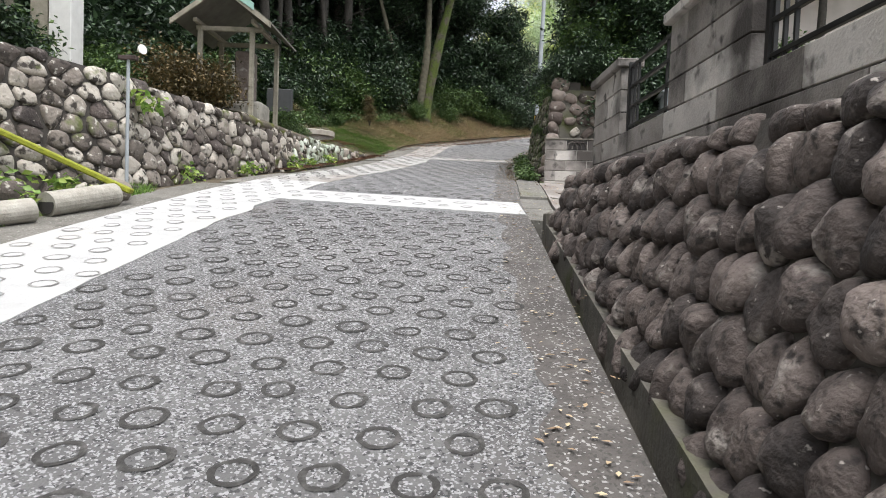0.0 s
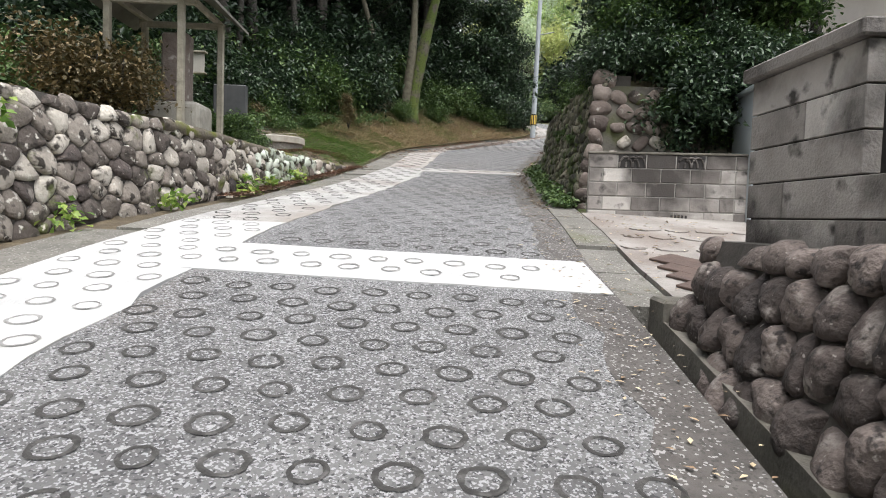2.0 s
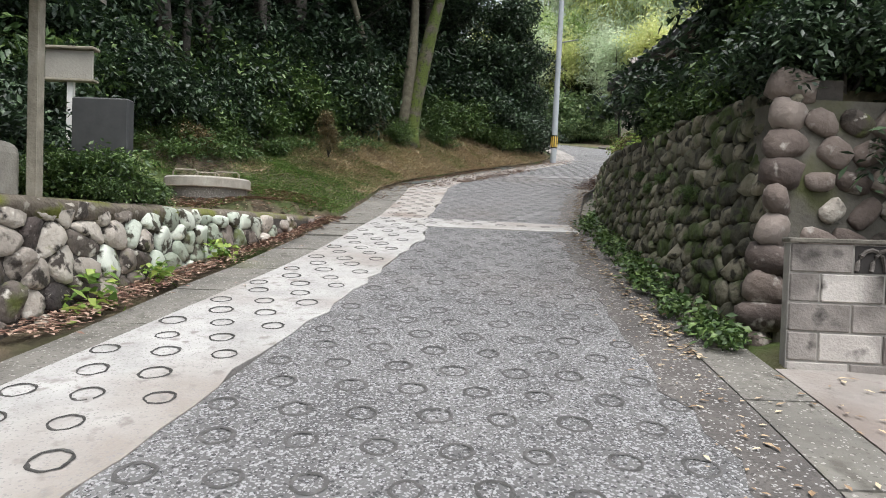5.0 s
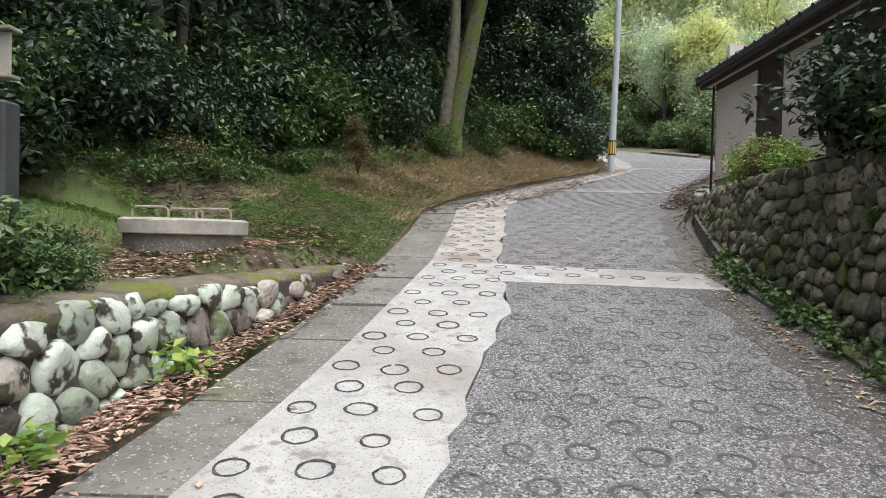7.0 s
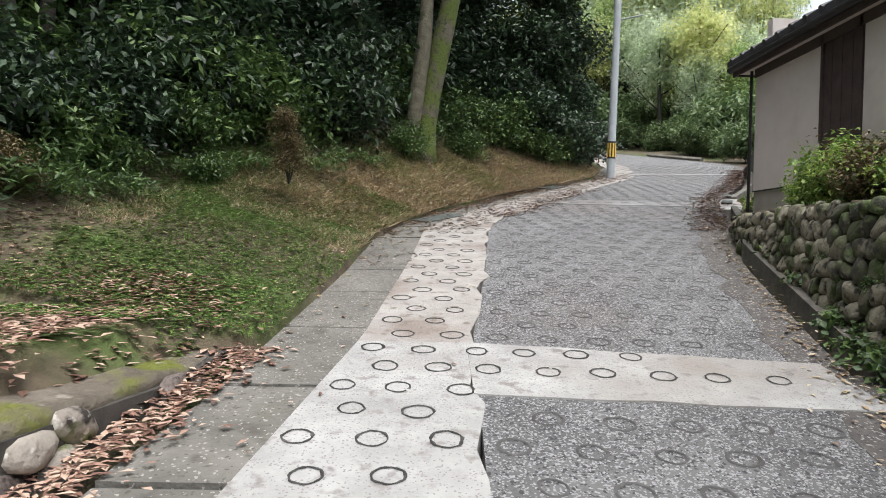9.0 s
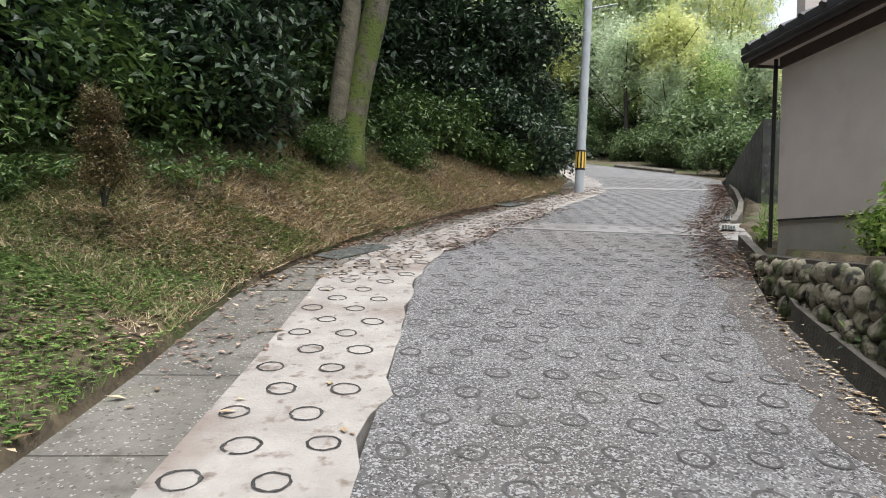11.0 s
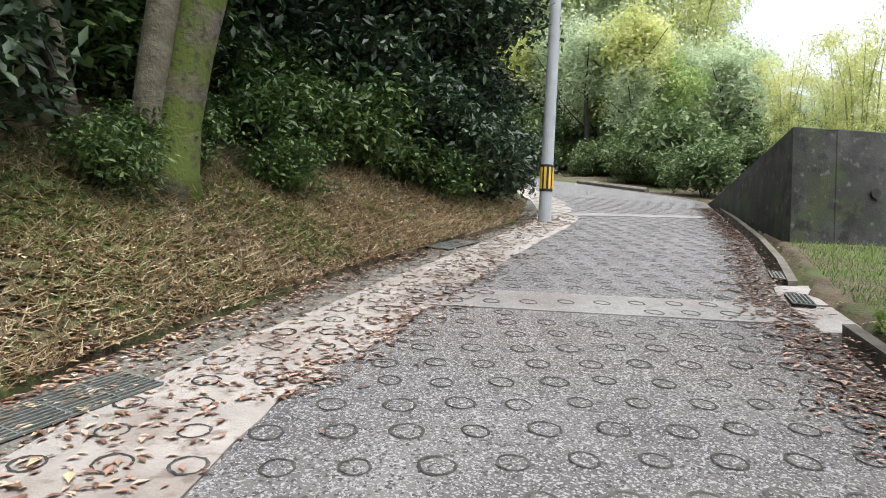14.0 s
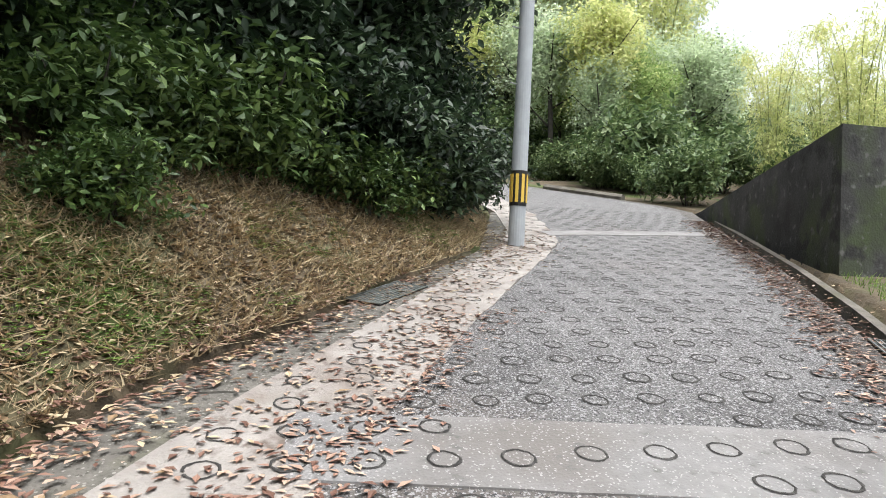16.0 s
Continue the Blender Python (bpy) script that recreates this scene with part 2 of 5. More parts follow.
    "litter_pale": material("pale_fallen_leaf", [(0.22, 0.14, 0.075), (0.40, 0.29, 0.17), (0.56, 0.46, 0.30)], 4, island=0.85, rough=0.6, bump=0),
    "straw": material("dry_grass", [(0.20, 0.155, 0.085), (0.38, 0.30, 0.175), (0.53, 0.44, 0.28)], 1.5, island=0.6, rough=0.7, bump=0, translucent=0.1),
    "grass": material("green_grass", [(0.06, 0.12, 0.018), (0.13, 0.24, 0.04), (0.23, 0.35, 0.075)], 1.2, island=0.5, rough=0.6, bump=0, translucent=0.2),
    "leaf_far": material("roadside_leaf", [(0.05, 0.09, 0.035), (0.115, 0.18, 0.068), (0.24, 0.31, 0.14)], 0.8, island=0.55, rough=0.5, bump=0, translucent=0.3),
    # far tree green, lightened in colour to imitate haze
    "leaf_green_hazed": material("hazed_green_leaf", [(0.20, 0.31, 0.10), (0.34, 0.46, 0.17), (0.52, 0.60, 0.28)], 0.6, island=0.55, rough=0.5, bump=0, translucent=0.45),
    "strip_grey": material("grey_worn_concrete", [(0.15, 0.148, 0.145), (0.215, 0.212, 0.208), (0.28, 0.277, 0.27)], 3.0, bump=0.45, bump_scale=60,
                           patches=((0.9, (0.16, 0.15, 0.14), 0.5, 0.7), (10, (0.13, 0.125, 0.12), 0.6, 0.7)), speckle=(120, (0.34, 0.33, 0.32), 0.06)),
    "cap": material("mossy_mortar_cap", [(0.06, 0.05, 0.035), (0.12, 0.1, 0.075), (0.2, 0.175, 0.14)], 5, bump=1.0, bump_scale=26,
                    patches=((2.5, (0.11, 0.12, 0.015), 0.52, 0.62), (9, (0.26, 0.24, 0.2), 0.62, 0.7))),
    "weed_leaf": material("low_weed_leaf", [(0.05, 0.10, 0.02), (0.11, 0.20, 0.04), (0.20, 0.32, 0.075)], 1.6, island=0.6, rough=0.55, bump=0, translucent=0.15),
    "culm": material("bamboo_culm", [(0.16, 0.21, 0.07), (0.28, 0.32, 0.12)], 3, rough=0.45, bump=0.1),
}


# ---- mesh helpers ----
def mesh_object(name, verts, faces, mat, parent=None, label="", smooth=False):
    me = bpy.data.meshes.new(name)
    me.from_pydata([tuple(v) for v in verts], [], [tuple(f) for f in faces])
    me.materials.append(M[mat])
    if smooth:
        me.polygons.foreach_set("use_smooth", [True] * len(me.polygons))
    ob = new(name, me)
    if parent:
        ob.parent = parent
    if label:
        ob["label"] = label
    return ob


def part(name, bm, mat, parent=None, label="", smooth=False, bevel=0.0):
    if bevel:
        bmesh.ops.bevel(bm, geom=list(bm.edges), offset=bevel, segments=1, affect="EDGES", profile=0.5)
    bmesh.ops.recalc_face_normals(bm, faces=bm.faces)
    me = bpy.data.meshes.new(name)
    bm.to_mesh(me)
    bm.free()
    me.materials.append(M[mat])
    if smooth:
        me.polygons.foreach_set("use_smooth", [True] * len(me.polygons))
    ob = new(name, me)
    if parent:
        ob.parent = parent
    if label:
        ob["label"] = label
    return ob


def thing(name, m, label, category, group="", kind=""):
    e = new(name)
    e.empty_display_size = 0.1
    e.matrix_world = m
    return tagged(e, label, category, group, kind)


def box(bm, x0, x1, y0, y1, z0, z1):
    vs = [bm.verts.new(p) for p in ((x0, y0, z0), (x1, y0, z0), (x1, y1, z0), (x0, y1, z0), (x0, y0, z1), (x1, y0, z1), (x1, y1, z1), (x0, y1, z1))]
    for f in ((0, 3, 2, 1), (4, 5, 6, 7), (0, 1, 5, 4), (1, 2, 6, 5), (2, 3, 7, 6), (3, 0, 4, 7)):
        bm.faces.new([vs[i] for i in f])
    return bm


def boxed(x0, x1, y0, y1, z0, z1):
    return box(bmesh.new(), x0, x1, y0, y1, z0, z1)


def tube(bm, pts, radii, seg=8):
    """A capped tube through points, with a radius at each."""
    rings = []
    pts = [Vector(p) for p in pts]
    for i, p in enumerate(pts):
        d = (pts[min(i + 1, len(pts) - 1)] - pts[max(i - 1, 0)]).normalized()
        a = d.orthogonal().normalized() if abs(d.z) < 0.95 else Vector((1, 0, 0)) - d * d.x
        a.normalize()
        b = d.cross(a)
        rings.append([bm.verts.new(p + (a * math.cos(2 * math.pi * k / seg) + b * math.sin(2 * math.pi * k / seg)) * radii[i]) for k in range(seg)])
    for r0, r1 in zip(rings, rings[1:]):
        for k in range(seg):
            bm.faces.new((r0[k], r0[(k + 1) % seg], r1[(k + 1) % seg], r1[k]))
    bm.faces.new(rings[0][::-1])
    bm.faces.new(rings[-1])
    return bm


def lerp(v, xs, ys):
    return float(np.interp(v, xs, ys))


# ---- plan: edges of the lane as functions of y ----
def ground(x, y):
    p = lerp(y, (-20, 0, 4, 8, 10, 14, 18, 22, 26, 34, 54, 80, 140), (0.1, 0.10, 0.14, 0.2, 0.2, 0.1, 0.07, 0.1, 0.11, 0.2, 0.72, 1.0, -4))
    k = lerp(y, (0, 8, 14, 18, 22, 30), (-0.02, -0.02, 0, 0, 0.025, 0.025))
    return 0.167 * y + p + max(-4, min(6, x)) * k


def x_right(y):
    return lerp(y, (-20, 2, 4.4, 6.5, 8.4, 10.8, 12.6, 14.3, 16.9, 20.2, 21.4, 23.3, 25.3, 26.5, 28.4, 30.5, 34, 35, 38, 39.5, 41, 43, 47, 52),
                (0.75, 0.77, 0.86, 0.95, 1.0, 1.2, 1.32, 1.5, 1.73, 2.62, 2.95, 3.8, 4.6, 5.1, 6.3, 7.5, 9.3, 9.75, 11.2, 11.2, 10.5, 9.6, 7.5, 4))


def x_inner(y):
    return lerp(y, (-20, 3.3, 5.9, 7.6, 9.2, 10.6, 11.75, 14.1, 16, 18, 20, 22.7, 23.9, 25.9, 28, 32, 33.3, 36, 40, 43, 47, 52),
                (-2.3, -2.27, -2.2, -2.03, -1.85, -1.58, -1.36, -0.9, -0.5, -0.44, -0.2, 0.05, 0.37, 1.45, 2.6, 5.0, 5.5, 6.1, 6.4, 6.4, 5, 1))


def x_outer(y):
    return lerp(y, (-20, 4.8, 6.7, 8.6, 9.9, 12.5, 15, 17.9, 20.5, 22.8, 24, 25, 26.1, 26.9, 28.6, 31.75, 33.3, 36, 40, 43, 47, 52),
                (-3.5, -3.36, -3.18, -2.95, -2.72, -2.2, -1.7, -1.22, -1.0, -0.87, -0.46, 0.0, 0.66, 1.08, 2.15, 4.0, 4.7, 5.3, 5.6, 5.6, 4.2, 0.2))


def x_apron(y):
    return lerp(y, (-20, 7, 8.9, 11.6, 13, 14.4, 17, 20, 22, 23, 24.6, 25.4, 27.2, 28, 29.5, 31.5, 36, 43, 52),
                (-3.9, -3.75, -3.2, -2.75, -2.6, -2.36, -1.9, -1.62, -1.53, -1.28, -0.75, -0.3, 0.68, 1.25, 2.25, 3.7, 5.2, 5.5, 0))


def x_wall_left(y):
    return lerp(y, (0, 5.5, 7.9, 9.6, 10.6, 13, 14.4, 15.5, 16.7, 17.6), (-6.6, -5.3, -3.95, -3.6, -3.3, -2.97, -2.75, -2.45, -2.2, -2.0))


def x_wall_right(y):
    return lerp(y, (11.6, 14, 17.2, 18.6, 22, 24), (1.85, 1.92, 2.2, 2.5, 3.4, 4.25))


def bank(d, y):
    flat = lerp(y, (16, 18, 22, 25), (0.15, 0.13, 0.22, 0.5))
    return min(d, 2.5) * flat + max(0, d - 2.5) * 0.55 + (0.05 if d > 0 else 0)


def terrain(x, y):
    g = ground(x, y)
    xa, xr = x_apron(y), x_right(y)
    bumps = 0.10 * noise.noise((x * 0.8, y * 0.8, 3)) + 0.35 * noise.noise((x * 0.15, y * 0.15, 7))
    if y > 47:
        return g - 0.1 + 0.2 * bumps + max(0, min(y, 110) - 54) * 0.24
    if x < xa:
        if y < 17.6:
            w = x_wall_left(y) - 0.18
            if x > w:
                return g - 0.06
            f = min(1, (w - x) / 0.2)
            return g + f * (lerp(y, (12, 15, 16, 17.6), (2.93, 3.02, 3.19, 3.2)) - g) + max(0, w - x - 1.6) * 0.25 + (bumps * 0.4 if f == 1 else 0)
        return g + bank(xa - x, y) + bumps * min(1, (xa - x) / 2)
    if x < xr + 0.4:
        return g - 0.55
    if y < 7.35:
        return g - 0.55 if x < 1.5 else 1.72
    if y < 12.2:
        return g - 0.012
    if y < 24.6:
        w = x_wall_right(y) + 0.16
        if x < w:
            return g - 0.5
        return min(g + min(1, (x - w) / 0.2) * 9, lerp(y, (11.5, 24), (3.95, 4.3))) + max(0, x - w - 1) * 0.05
    if y < 30.3:
        return g + 0.02 + 0.1 * bumps
    w = lerp(y, (30.1, 38), (8.0, 11.4)) + 0.5
    if x > w and y < 38:
        return lerp(y, (30, 38), (7.0, 6.8))
    return g - 0.02 + max(0, x - xr - 2) * 0.06


# ---- ground sheet ----
gx = sorted(set([round(-8 + 0.25 * i, 3) for i in range(86)] + [-300, -150, -80, -50, -35, -26, -20, -16, -13, -11, -9.5, 15, 17, 20, 25, 32, 45, 70, 120, 300]))
gy = sorted(set([round(-4 + 0.25 * i, 3) for i in range(206)] + [-300, -100, -40, -20, -12, -8, -6, 49, 52, 56, 60, 66, 74, 85, 100, 130, 180, 300]))
gv = [(x, y, terrain(x, y)) for y in gy for x in gx]
nxg = len(gx)
gf = [(j * nxg + i, j * nxg + i + 1, (j + 1) * nxg + i + 1, (j + 1) * nxg + i) for j in range(len(gy) - 1) for i in range(nxg - 1)]
tagged(mesh_object("ground", gv, gf, "soil", smooth=True), "sloping earth and moss ground of the wooded hillside", "ground", kind="structure")


def ribbon(name, xa, xb, y0, y1, mat, lift=0.0, cols=6, step=0.25, skirt=0.3, parent=None, jitter=0.0, steps=None):
    """A strip of ground between two edges, with a thickness."""
    n = max(2, int(round((y1 - y0) / step)) + 1)
    vs, fs = [], []
    for j in range(n):
        y = y0 + (y1 - y0) * j / (n - 1)
        a, b = xa(y), xb(y)
        if jitter:
            b += jitter * noise.noise((y * 2.3, 5, 1)) + jitter * 0.6 * noise.noise((y * 7, 2, 1))
        for i in range(cols + 1):
            x = a + (b - a) * i / cols
            z = ground(x, y) + lift
            if i in (0, cols):
                vs.append((x, y, z - skirt))
                if i == cols:
                    vs[-1] = (x, y, z)
                    vs.append((x, y, z - skirt))
                else:
                    vs.append((x, y, z))
            else:
                vs.append((x, y, z))
    w = cols + 3
    for j in range(n - 1):
        for i in range(w - 1):
            fs.append((j * w + i, j * w + i + 1, (j + 1) * w + i + 1, (j + 1) * w + i))
    fs.append(tuple(range(w))[::-1])
    fs.append(tuple(range((n - 1) * w, n * w)))
    return mesh_object(name, vs, fs, mat, parent)


road = tagged(ribbon("road", x_inner, x_right, -18, 50, "road", cols=8), "grey exposed-aggregate concrete lane stamped with anti-slip rings", "road", kind="structure")
for y0, y1, mt in ((-18, 9.6, "strip_pale"), (9.6, 17.79, "strip"), (17.79, 50, "strip_brown")):
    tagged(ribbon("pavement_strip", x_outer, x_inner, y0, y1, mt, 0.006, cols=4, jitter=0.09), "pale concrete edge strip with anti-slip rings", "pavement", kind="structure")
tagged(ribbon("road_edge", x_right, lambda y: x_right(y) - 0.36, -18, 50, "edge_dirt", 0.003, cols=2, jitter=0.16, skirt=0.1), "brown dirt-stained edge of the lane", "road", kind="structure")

# cross bands of pale concrete
def band(y0l, y1l, y0r, y1r, xl, xr, mt="strip"):
    vs, n = [], 14
    for k in range(n + 1):
        f = k / n
        x = xl + (xr - xl) * f
        for y in (y0l + (y0r - y0l) * f + 0.02 * noise.noise((x * 3, y0l, 0)), y1l + (y1r - y1l) * f + 0.02 * noise.noise((x * 3, y1l, 0))):
            vs += [(x, y, ground(x, y) + 0.010), (x, y, ground(x, y) - 0.15)]
    fs = []
    for k in range(n):
        a, b = 4 * k, 4 * k + 4
        fs += [(a, b, b + 2, a + 2), (a + 1, b + 1, b, a), (a + 2, b + 2, b + 3, a + 3)]
    fs += [(0, 2, 3, 1), (4 * n, 4 * n + 1, 4 * n + 3, 4 * n + 2)]
    tagged(mesh_object("pavement_band", vs, fs, mt), "pale concrete band laid across the lane", "pavement", kind="structure")


band(7.68, 8.55, 7.52, 8.43, -2.1, 0.96, "strip_pale")
band(16.92, 17.79, 16.77, 17.5, -0.5, 1.75)
band(26.05, 26.7, 25.32, 26.05, 1.35, 4.58, "strip_grey")
band(33.0, 33.5, 33.8, 34.25, 5.3, 9.2, "strip_grey")

# side apron of slabs
apron = thing("pavement_apron", pose(0, 0, 0), "weathered concrete gutter slabs beside the pale strip", "pavement", kind="structure")
yy = 9.0
while yy < 36:
    ln = random.uniform(0.85, 1.1)
    d = random.uniform(-0.006, 0.008)
    sink = 0.03 if 11 < yy < 15.2 else 0.004
    ribbon("slab", x_apron, x_outer, yy + 0.008, min(36, yy + ln) - 0.008, "apron", d - sink, cols=2, step=0.3, parent=apron)
    yy += ln
ribbon("slab", lambda y: x_outer(y) - 0.55, x_outer, 4.0, 8.98, "apron", -0.02, cols=2, parent=apron)

# gutter beside the lane: floor, road-side lip and outer kerb
gut = thing("gutter", pose(0, 0, 0), "open concrete drain channel with mossy kerb", "gutter", kind="structure")
for a, b, deep, rise in ((-6, 7.3, -0.28, 0.035), (11.9, 17.4, -0.03, 0.004), (17.4, 25.2, -0.2, 0.05), (26.9, 36, -0.28, 0.035)):
    near = 0.16 if a < 0 else 0.2
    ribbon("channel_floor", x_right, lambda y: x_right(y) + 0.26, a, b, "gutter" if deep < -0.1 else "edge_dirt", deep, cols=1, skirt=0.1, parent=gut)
    ribbon("kerb", lambda y: x_right(y) + near, lambda y: x_right(y) + 0.32, a, b, "gutter", rise if a > 0 else 0.0, cols=1, skirt=0.5, parent=gut)
part("end_block", boxed(1.12, 1.34, 7.0, 7.28, 1.0, ground(1.2, 7.2) + 0.1), "gutter", gut, bevel=0.02)
yy = 7.4
while yy < 11.8:
    ribbon("cover_slab", lambda y: x_right(y) + 0.01, lambda y: x_right(y) + 0.4, yy, yy + 0.86, "apron", 0.004 if yy > 9 else -0.03, cols=2, parent=gut)
    yy += 0.88
for yy in (25.2, 26.1):
    ribbon("cover_slab", lambda y: x_right(y) + 0.02, lambda y: x_right(y) + 0.45, yy, yy + 0.82, "strip", -0.02, cols=2, parent=gut)
ribbon("driveway", lambda y: x_right(y) + 0.42, lambda y: 7.0, 7.5, 11.42, "drive", 0.0, cols=10)
tagged(bpy.data.objects["driveway"], "cracked earth-stained concrete driveway", "driveway", kind="structure")


# ---- stone walls ----
def stone_mesh(seed, sub=2, squash=(1, 0.6, 0.85)):
    bm = bmesh.new()
    bmesh.ops.create_icosphere(bm, subdivisions=sub, radius=0.5)
    off = Vector((seed * 3.7, seed * 1.3, 0))
    for v in bm.verts:
        v.co *= 1 + 0.30 * noise.noise(v.co * 1.6 + off) + 0.12 * noise.noise(v.co * 4.5 + off) + 0.05 * noise.noise(v.co * 11 + off)
        v.co = Vector([math.copysign(min(abs(c), 0.43) ** 0.9 * 1.0, c) for c in v.co])
        v.co.x *= squash[0]
        v.co.y *= squash[1]
        v.co.z *= squash[2]
    me = bpy.data.meshes.new("stone")
    bm.to_mesh(me)
    bm.free()
    me.polygons.foreach_set("use_smooth", [True] * len(me.polygons))
    return me


def stone_set(mat, n=6, sub=2):
    out = []
    for k in range(n):
        me = stone_mesh(hash_of(mat) + k, sub)
        me.materials.append(M[mat])
        out.append(me)
    return out


def hash_of(s):
    return sum(ord(c) * (i + 1) for i, c in enumerate(s)) % 97


def wall_point(xf, y, z, side, batter):
    base = ground(xf(y), y)
    return Vector((xf(y) + side * batter * (z - base), y, z))


def clip(poly, px, py, nx, ny):
    """The part of a polygon behind the line through (px, py) with normal (nx, ny)."""
    res = []
    for k, a in enumerate(poly):
        b = poly[(k + 1) % len(poly)]
        da, db = (a[0] - px) * nx + (a[1] - py) * ny, (b[0] - px) * nx + (b[1] - py) * ny
        if da <= 0:
            res.append(a)
        if da * db < 0:
            f = da / (da - db)
            res.append((a[0] + (b[0] - a[0]) * f, a[1] + (b[1] - a[1]) * f))
    return res


def fitted_stone(poly, cy, cz, t, up, out, bulge, rounds=1):
    """A rounded stone that fills its cell of the wall face and bulges out of it."""
    my, mz = sum(q[0] for q in poly) / len(poly), sum(q[1] for q in poly) / len(poly)
    pts = [(my + (q[0] - my) * 0.995 - cy, mz + (q[1] - mz) * 0.995 - cz) for q in poly]
    for _ in range(rounds):
        pts = [(a[0] * f + b[0] * (1 - f), a[1] * f + b[1] * (1 - f)) for a, b in zip(pts, pts[1:] + pts[:1]) for f in (0.76, 0.24)]
    my, mz = my - cy, mz - cz
    n = len(pts)
    deep = bulge * random.uniform(0.7, 1.3)
    ta, tb = random.uniform(-0.25, 0.25), random.uniform(-0.3, 0.3)
    off = Vector((cy * 3.1, cz * 2.7, 0))
    vs, fs = [], []
    rings = ((1.0, -0.35), (1.0, 0.1), (0.94, 0.45), (0.78, 0.76), (0.5, 0.95), (0.2, 1.0)) if rounds > 1 else ((1.0, -0.35), (1.0, 0.3), (0.88, 0.72), (0.55, 0.95))
    for f, d in rings + ((0.0, 1.0),):
        for a, b in (pts if f else [(my, mz)]):
            u, w = my + (a - my) * f, mz + (b - mz) * f
            h = deep * d + max(d, 0) * ((u - my) * ta + (w - mz) * tb)
            q = t * u + up * w + out * h
            amp = 0.10 * bulge + 0.012
            vs.append(q + out * amp * (noise.noise(q * 9 + off) + 0.6 * noise.noise(q * 21 + off)) + t * amp * 0.7 * noise.noise(q * 11 + off * 2))
    for r in range(len(rings) - 1):
        for k in range(n):
            fs.append((r * n + k, r * n + (k + 1) % n, (r + 1) * n + (k + 1) % n, (r + 1) * n + k))
    k0, c = (len(rings) - 1) * n, len(rings) * n
    fs += [(k0 + k, k0 + (k + 1) % n, c) for k in range(n)]
    if out.dot(t.cross(up)) < 0:
        fs = [f[::-1] for f in fs]
    return vs, fs


def stone_wall(name, xf, y0, y1, top, side, batter, size, mats, label, thick=0.35, limit=300, bulge=0.3, rounds=1, pick=None, uneven=0.28):
    """A wall of fitted rounded stones on a mortar core. side: +1 leans towards +x as it rises."""
    core = thing(name, pose(0, 0, 0), label, "stone wall", kind="structure")
    n = max(2, int((y1 - y0) / 0.25) + 1)
    vs, fs = [], []
    for j in range(n):
        y = y0 + (y1 - y0) * j / (n - 1)
        b = ground(xf(y), y) - 0.4
        t = top(y) if callable(top) else top
        t = max(t, b + 0.42)
        pb, pt = wall_point(xf, y, b, side, batter), wall_point(xf, y, t, side, batter)
        o = side * thick
        vs += [pb, pt, (pt.x + o, y, t), (pb.x + o + side * batter * (t - b), y, b)]
    for j in range(n - 1):
        for i in range(4):
            fs.append((4 * j + i, 4 * j + (i + 1) % 4, 4 * j + 4 + (i + 1) % 4, 4 * j + 4 + i))
    fs += [(0, 1, 2, 3), tuple(4 * (n - 1) + i for i in (3, 2, 1, 0))]
    mesh_object("mortar_core", vs, fs, "mortar", core)
    cw, ch = size if isinstance(size, tuple) else (size, size)
    zlow = min(ground(xf(v), v) for v in (y0, y1)) - 0.1
    level = top if callable(top) else (lambda v: top)
    zhigh = max(level(y0), level(y1), level((y0 + y1) / 2)) + 0.1
    seeds = {}
    for i in range(-2, int((y1 - y0) / cw) + 3):
        for j in range(-2, int((zhigh - zlow) / ch) + 3):
            seeds[i, j] = (y0 + cw * (i + 0.5 * (j % 2) + random.uniform(-uneven, uneven)), zhigh - ch * (j + 0.5 + random.uniform(-uneven, uneven) * 0.85))
    cells = []
    for (i, j), (cy, cz) in seeds.items():
        if not y0 < cy < y1 or cz > level(cy) + ch * 0.1 or cz < ground(xf(cy), cy) - 0.1:
            continue
        poly = [(cy - cw, cz - ch), (cy + cw, cz - ch), (cy + cw, cz + ch), (cy - cw, cz + ch)]
        for di in (-2, -1, 0, 1, 2):
            for dj in (-2, -1, 0, 1, 2):
                q = seeds.get((i + di, j + dj))
                if q and (di or dj):
                    poly = clip(poly, (cy + q[0]) / 2, (cz + q[1]) / 2, (q[0] - cy) / cw ** 2, (q[1] - cz) / ch ** 2)
        poly = clip(poly, cy, level(cy) + random.uniform(-0.01, 0.05), 0, 1)
        if len(poly) > 2:
            cells.append((cy, cz, poly))
    cells.sort(key=lambda p: p[0] if pick is None else abs(p[0] - pick))
    rest_v, rest_f = [], []
    for i, (cy, cz, poly) in enumerate(cells):
        mat = mats(cy) if callable(mats) else mats
        e = 0.15
        t = Vector((xf(cy + e) - xf(cy - e), 2 * e, 0)).normalized()
        out = Vector((t.y, -t.x, 0)) * -side
        p = wall_point(xf, cy, cz, side, batter)
        up = Vector((side * batter, 0, 1)).normalized()
        vs, fs = fitted_stone(poly, cy, cz, t, up, out, bulge * min(cw, ch), rounds)
        if i < limit:
            ob = mesh_object("stone", vs, fs, mat, core, smooth=True)
            ob.matrix_basis = Matrix.Translation(p)
        else:
            k = len(rest_v)
            rest_v += [p + v for v in vs]
            rest_f += [tuple(k + q for q in f) for f in fs]
            rest_mat = mat
    if rest_v:
        tagged(mesh_object("stones", rest_v, rest_f, rest_mat, core, smooth=True), kind="stuff")
    return core


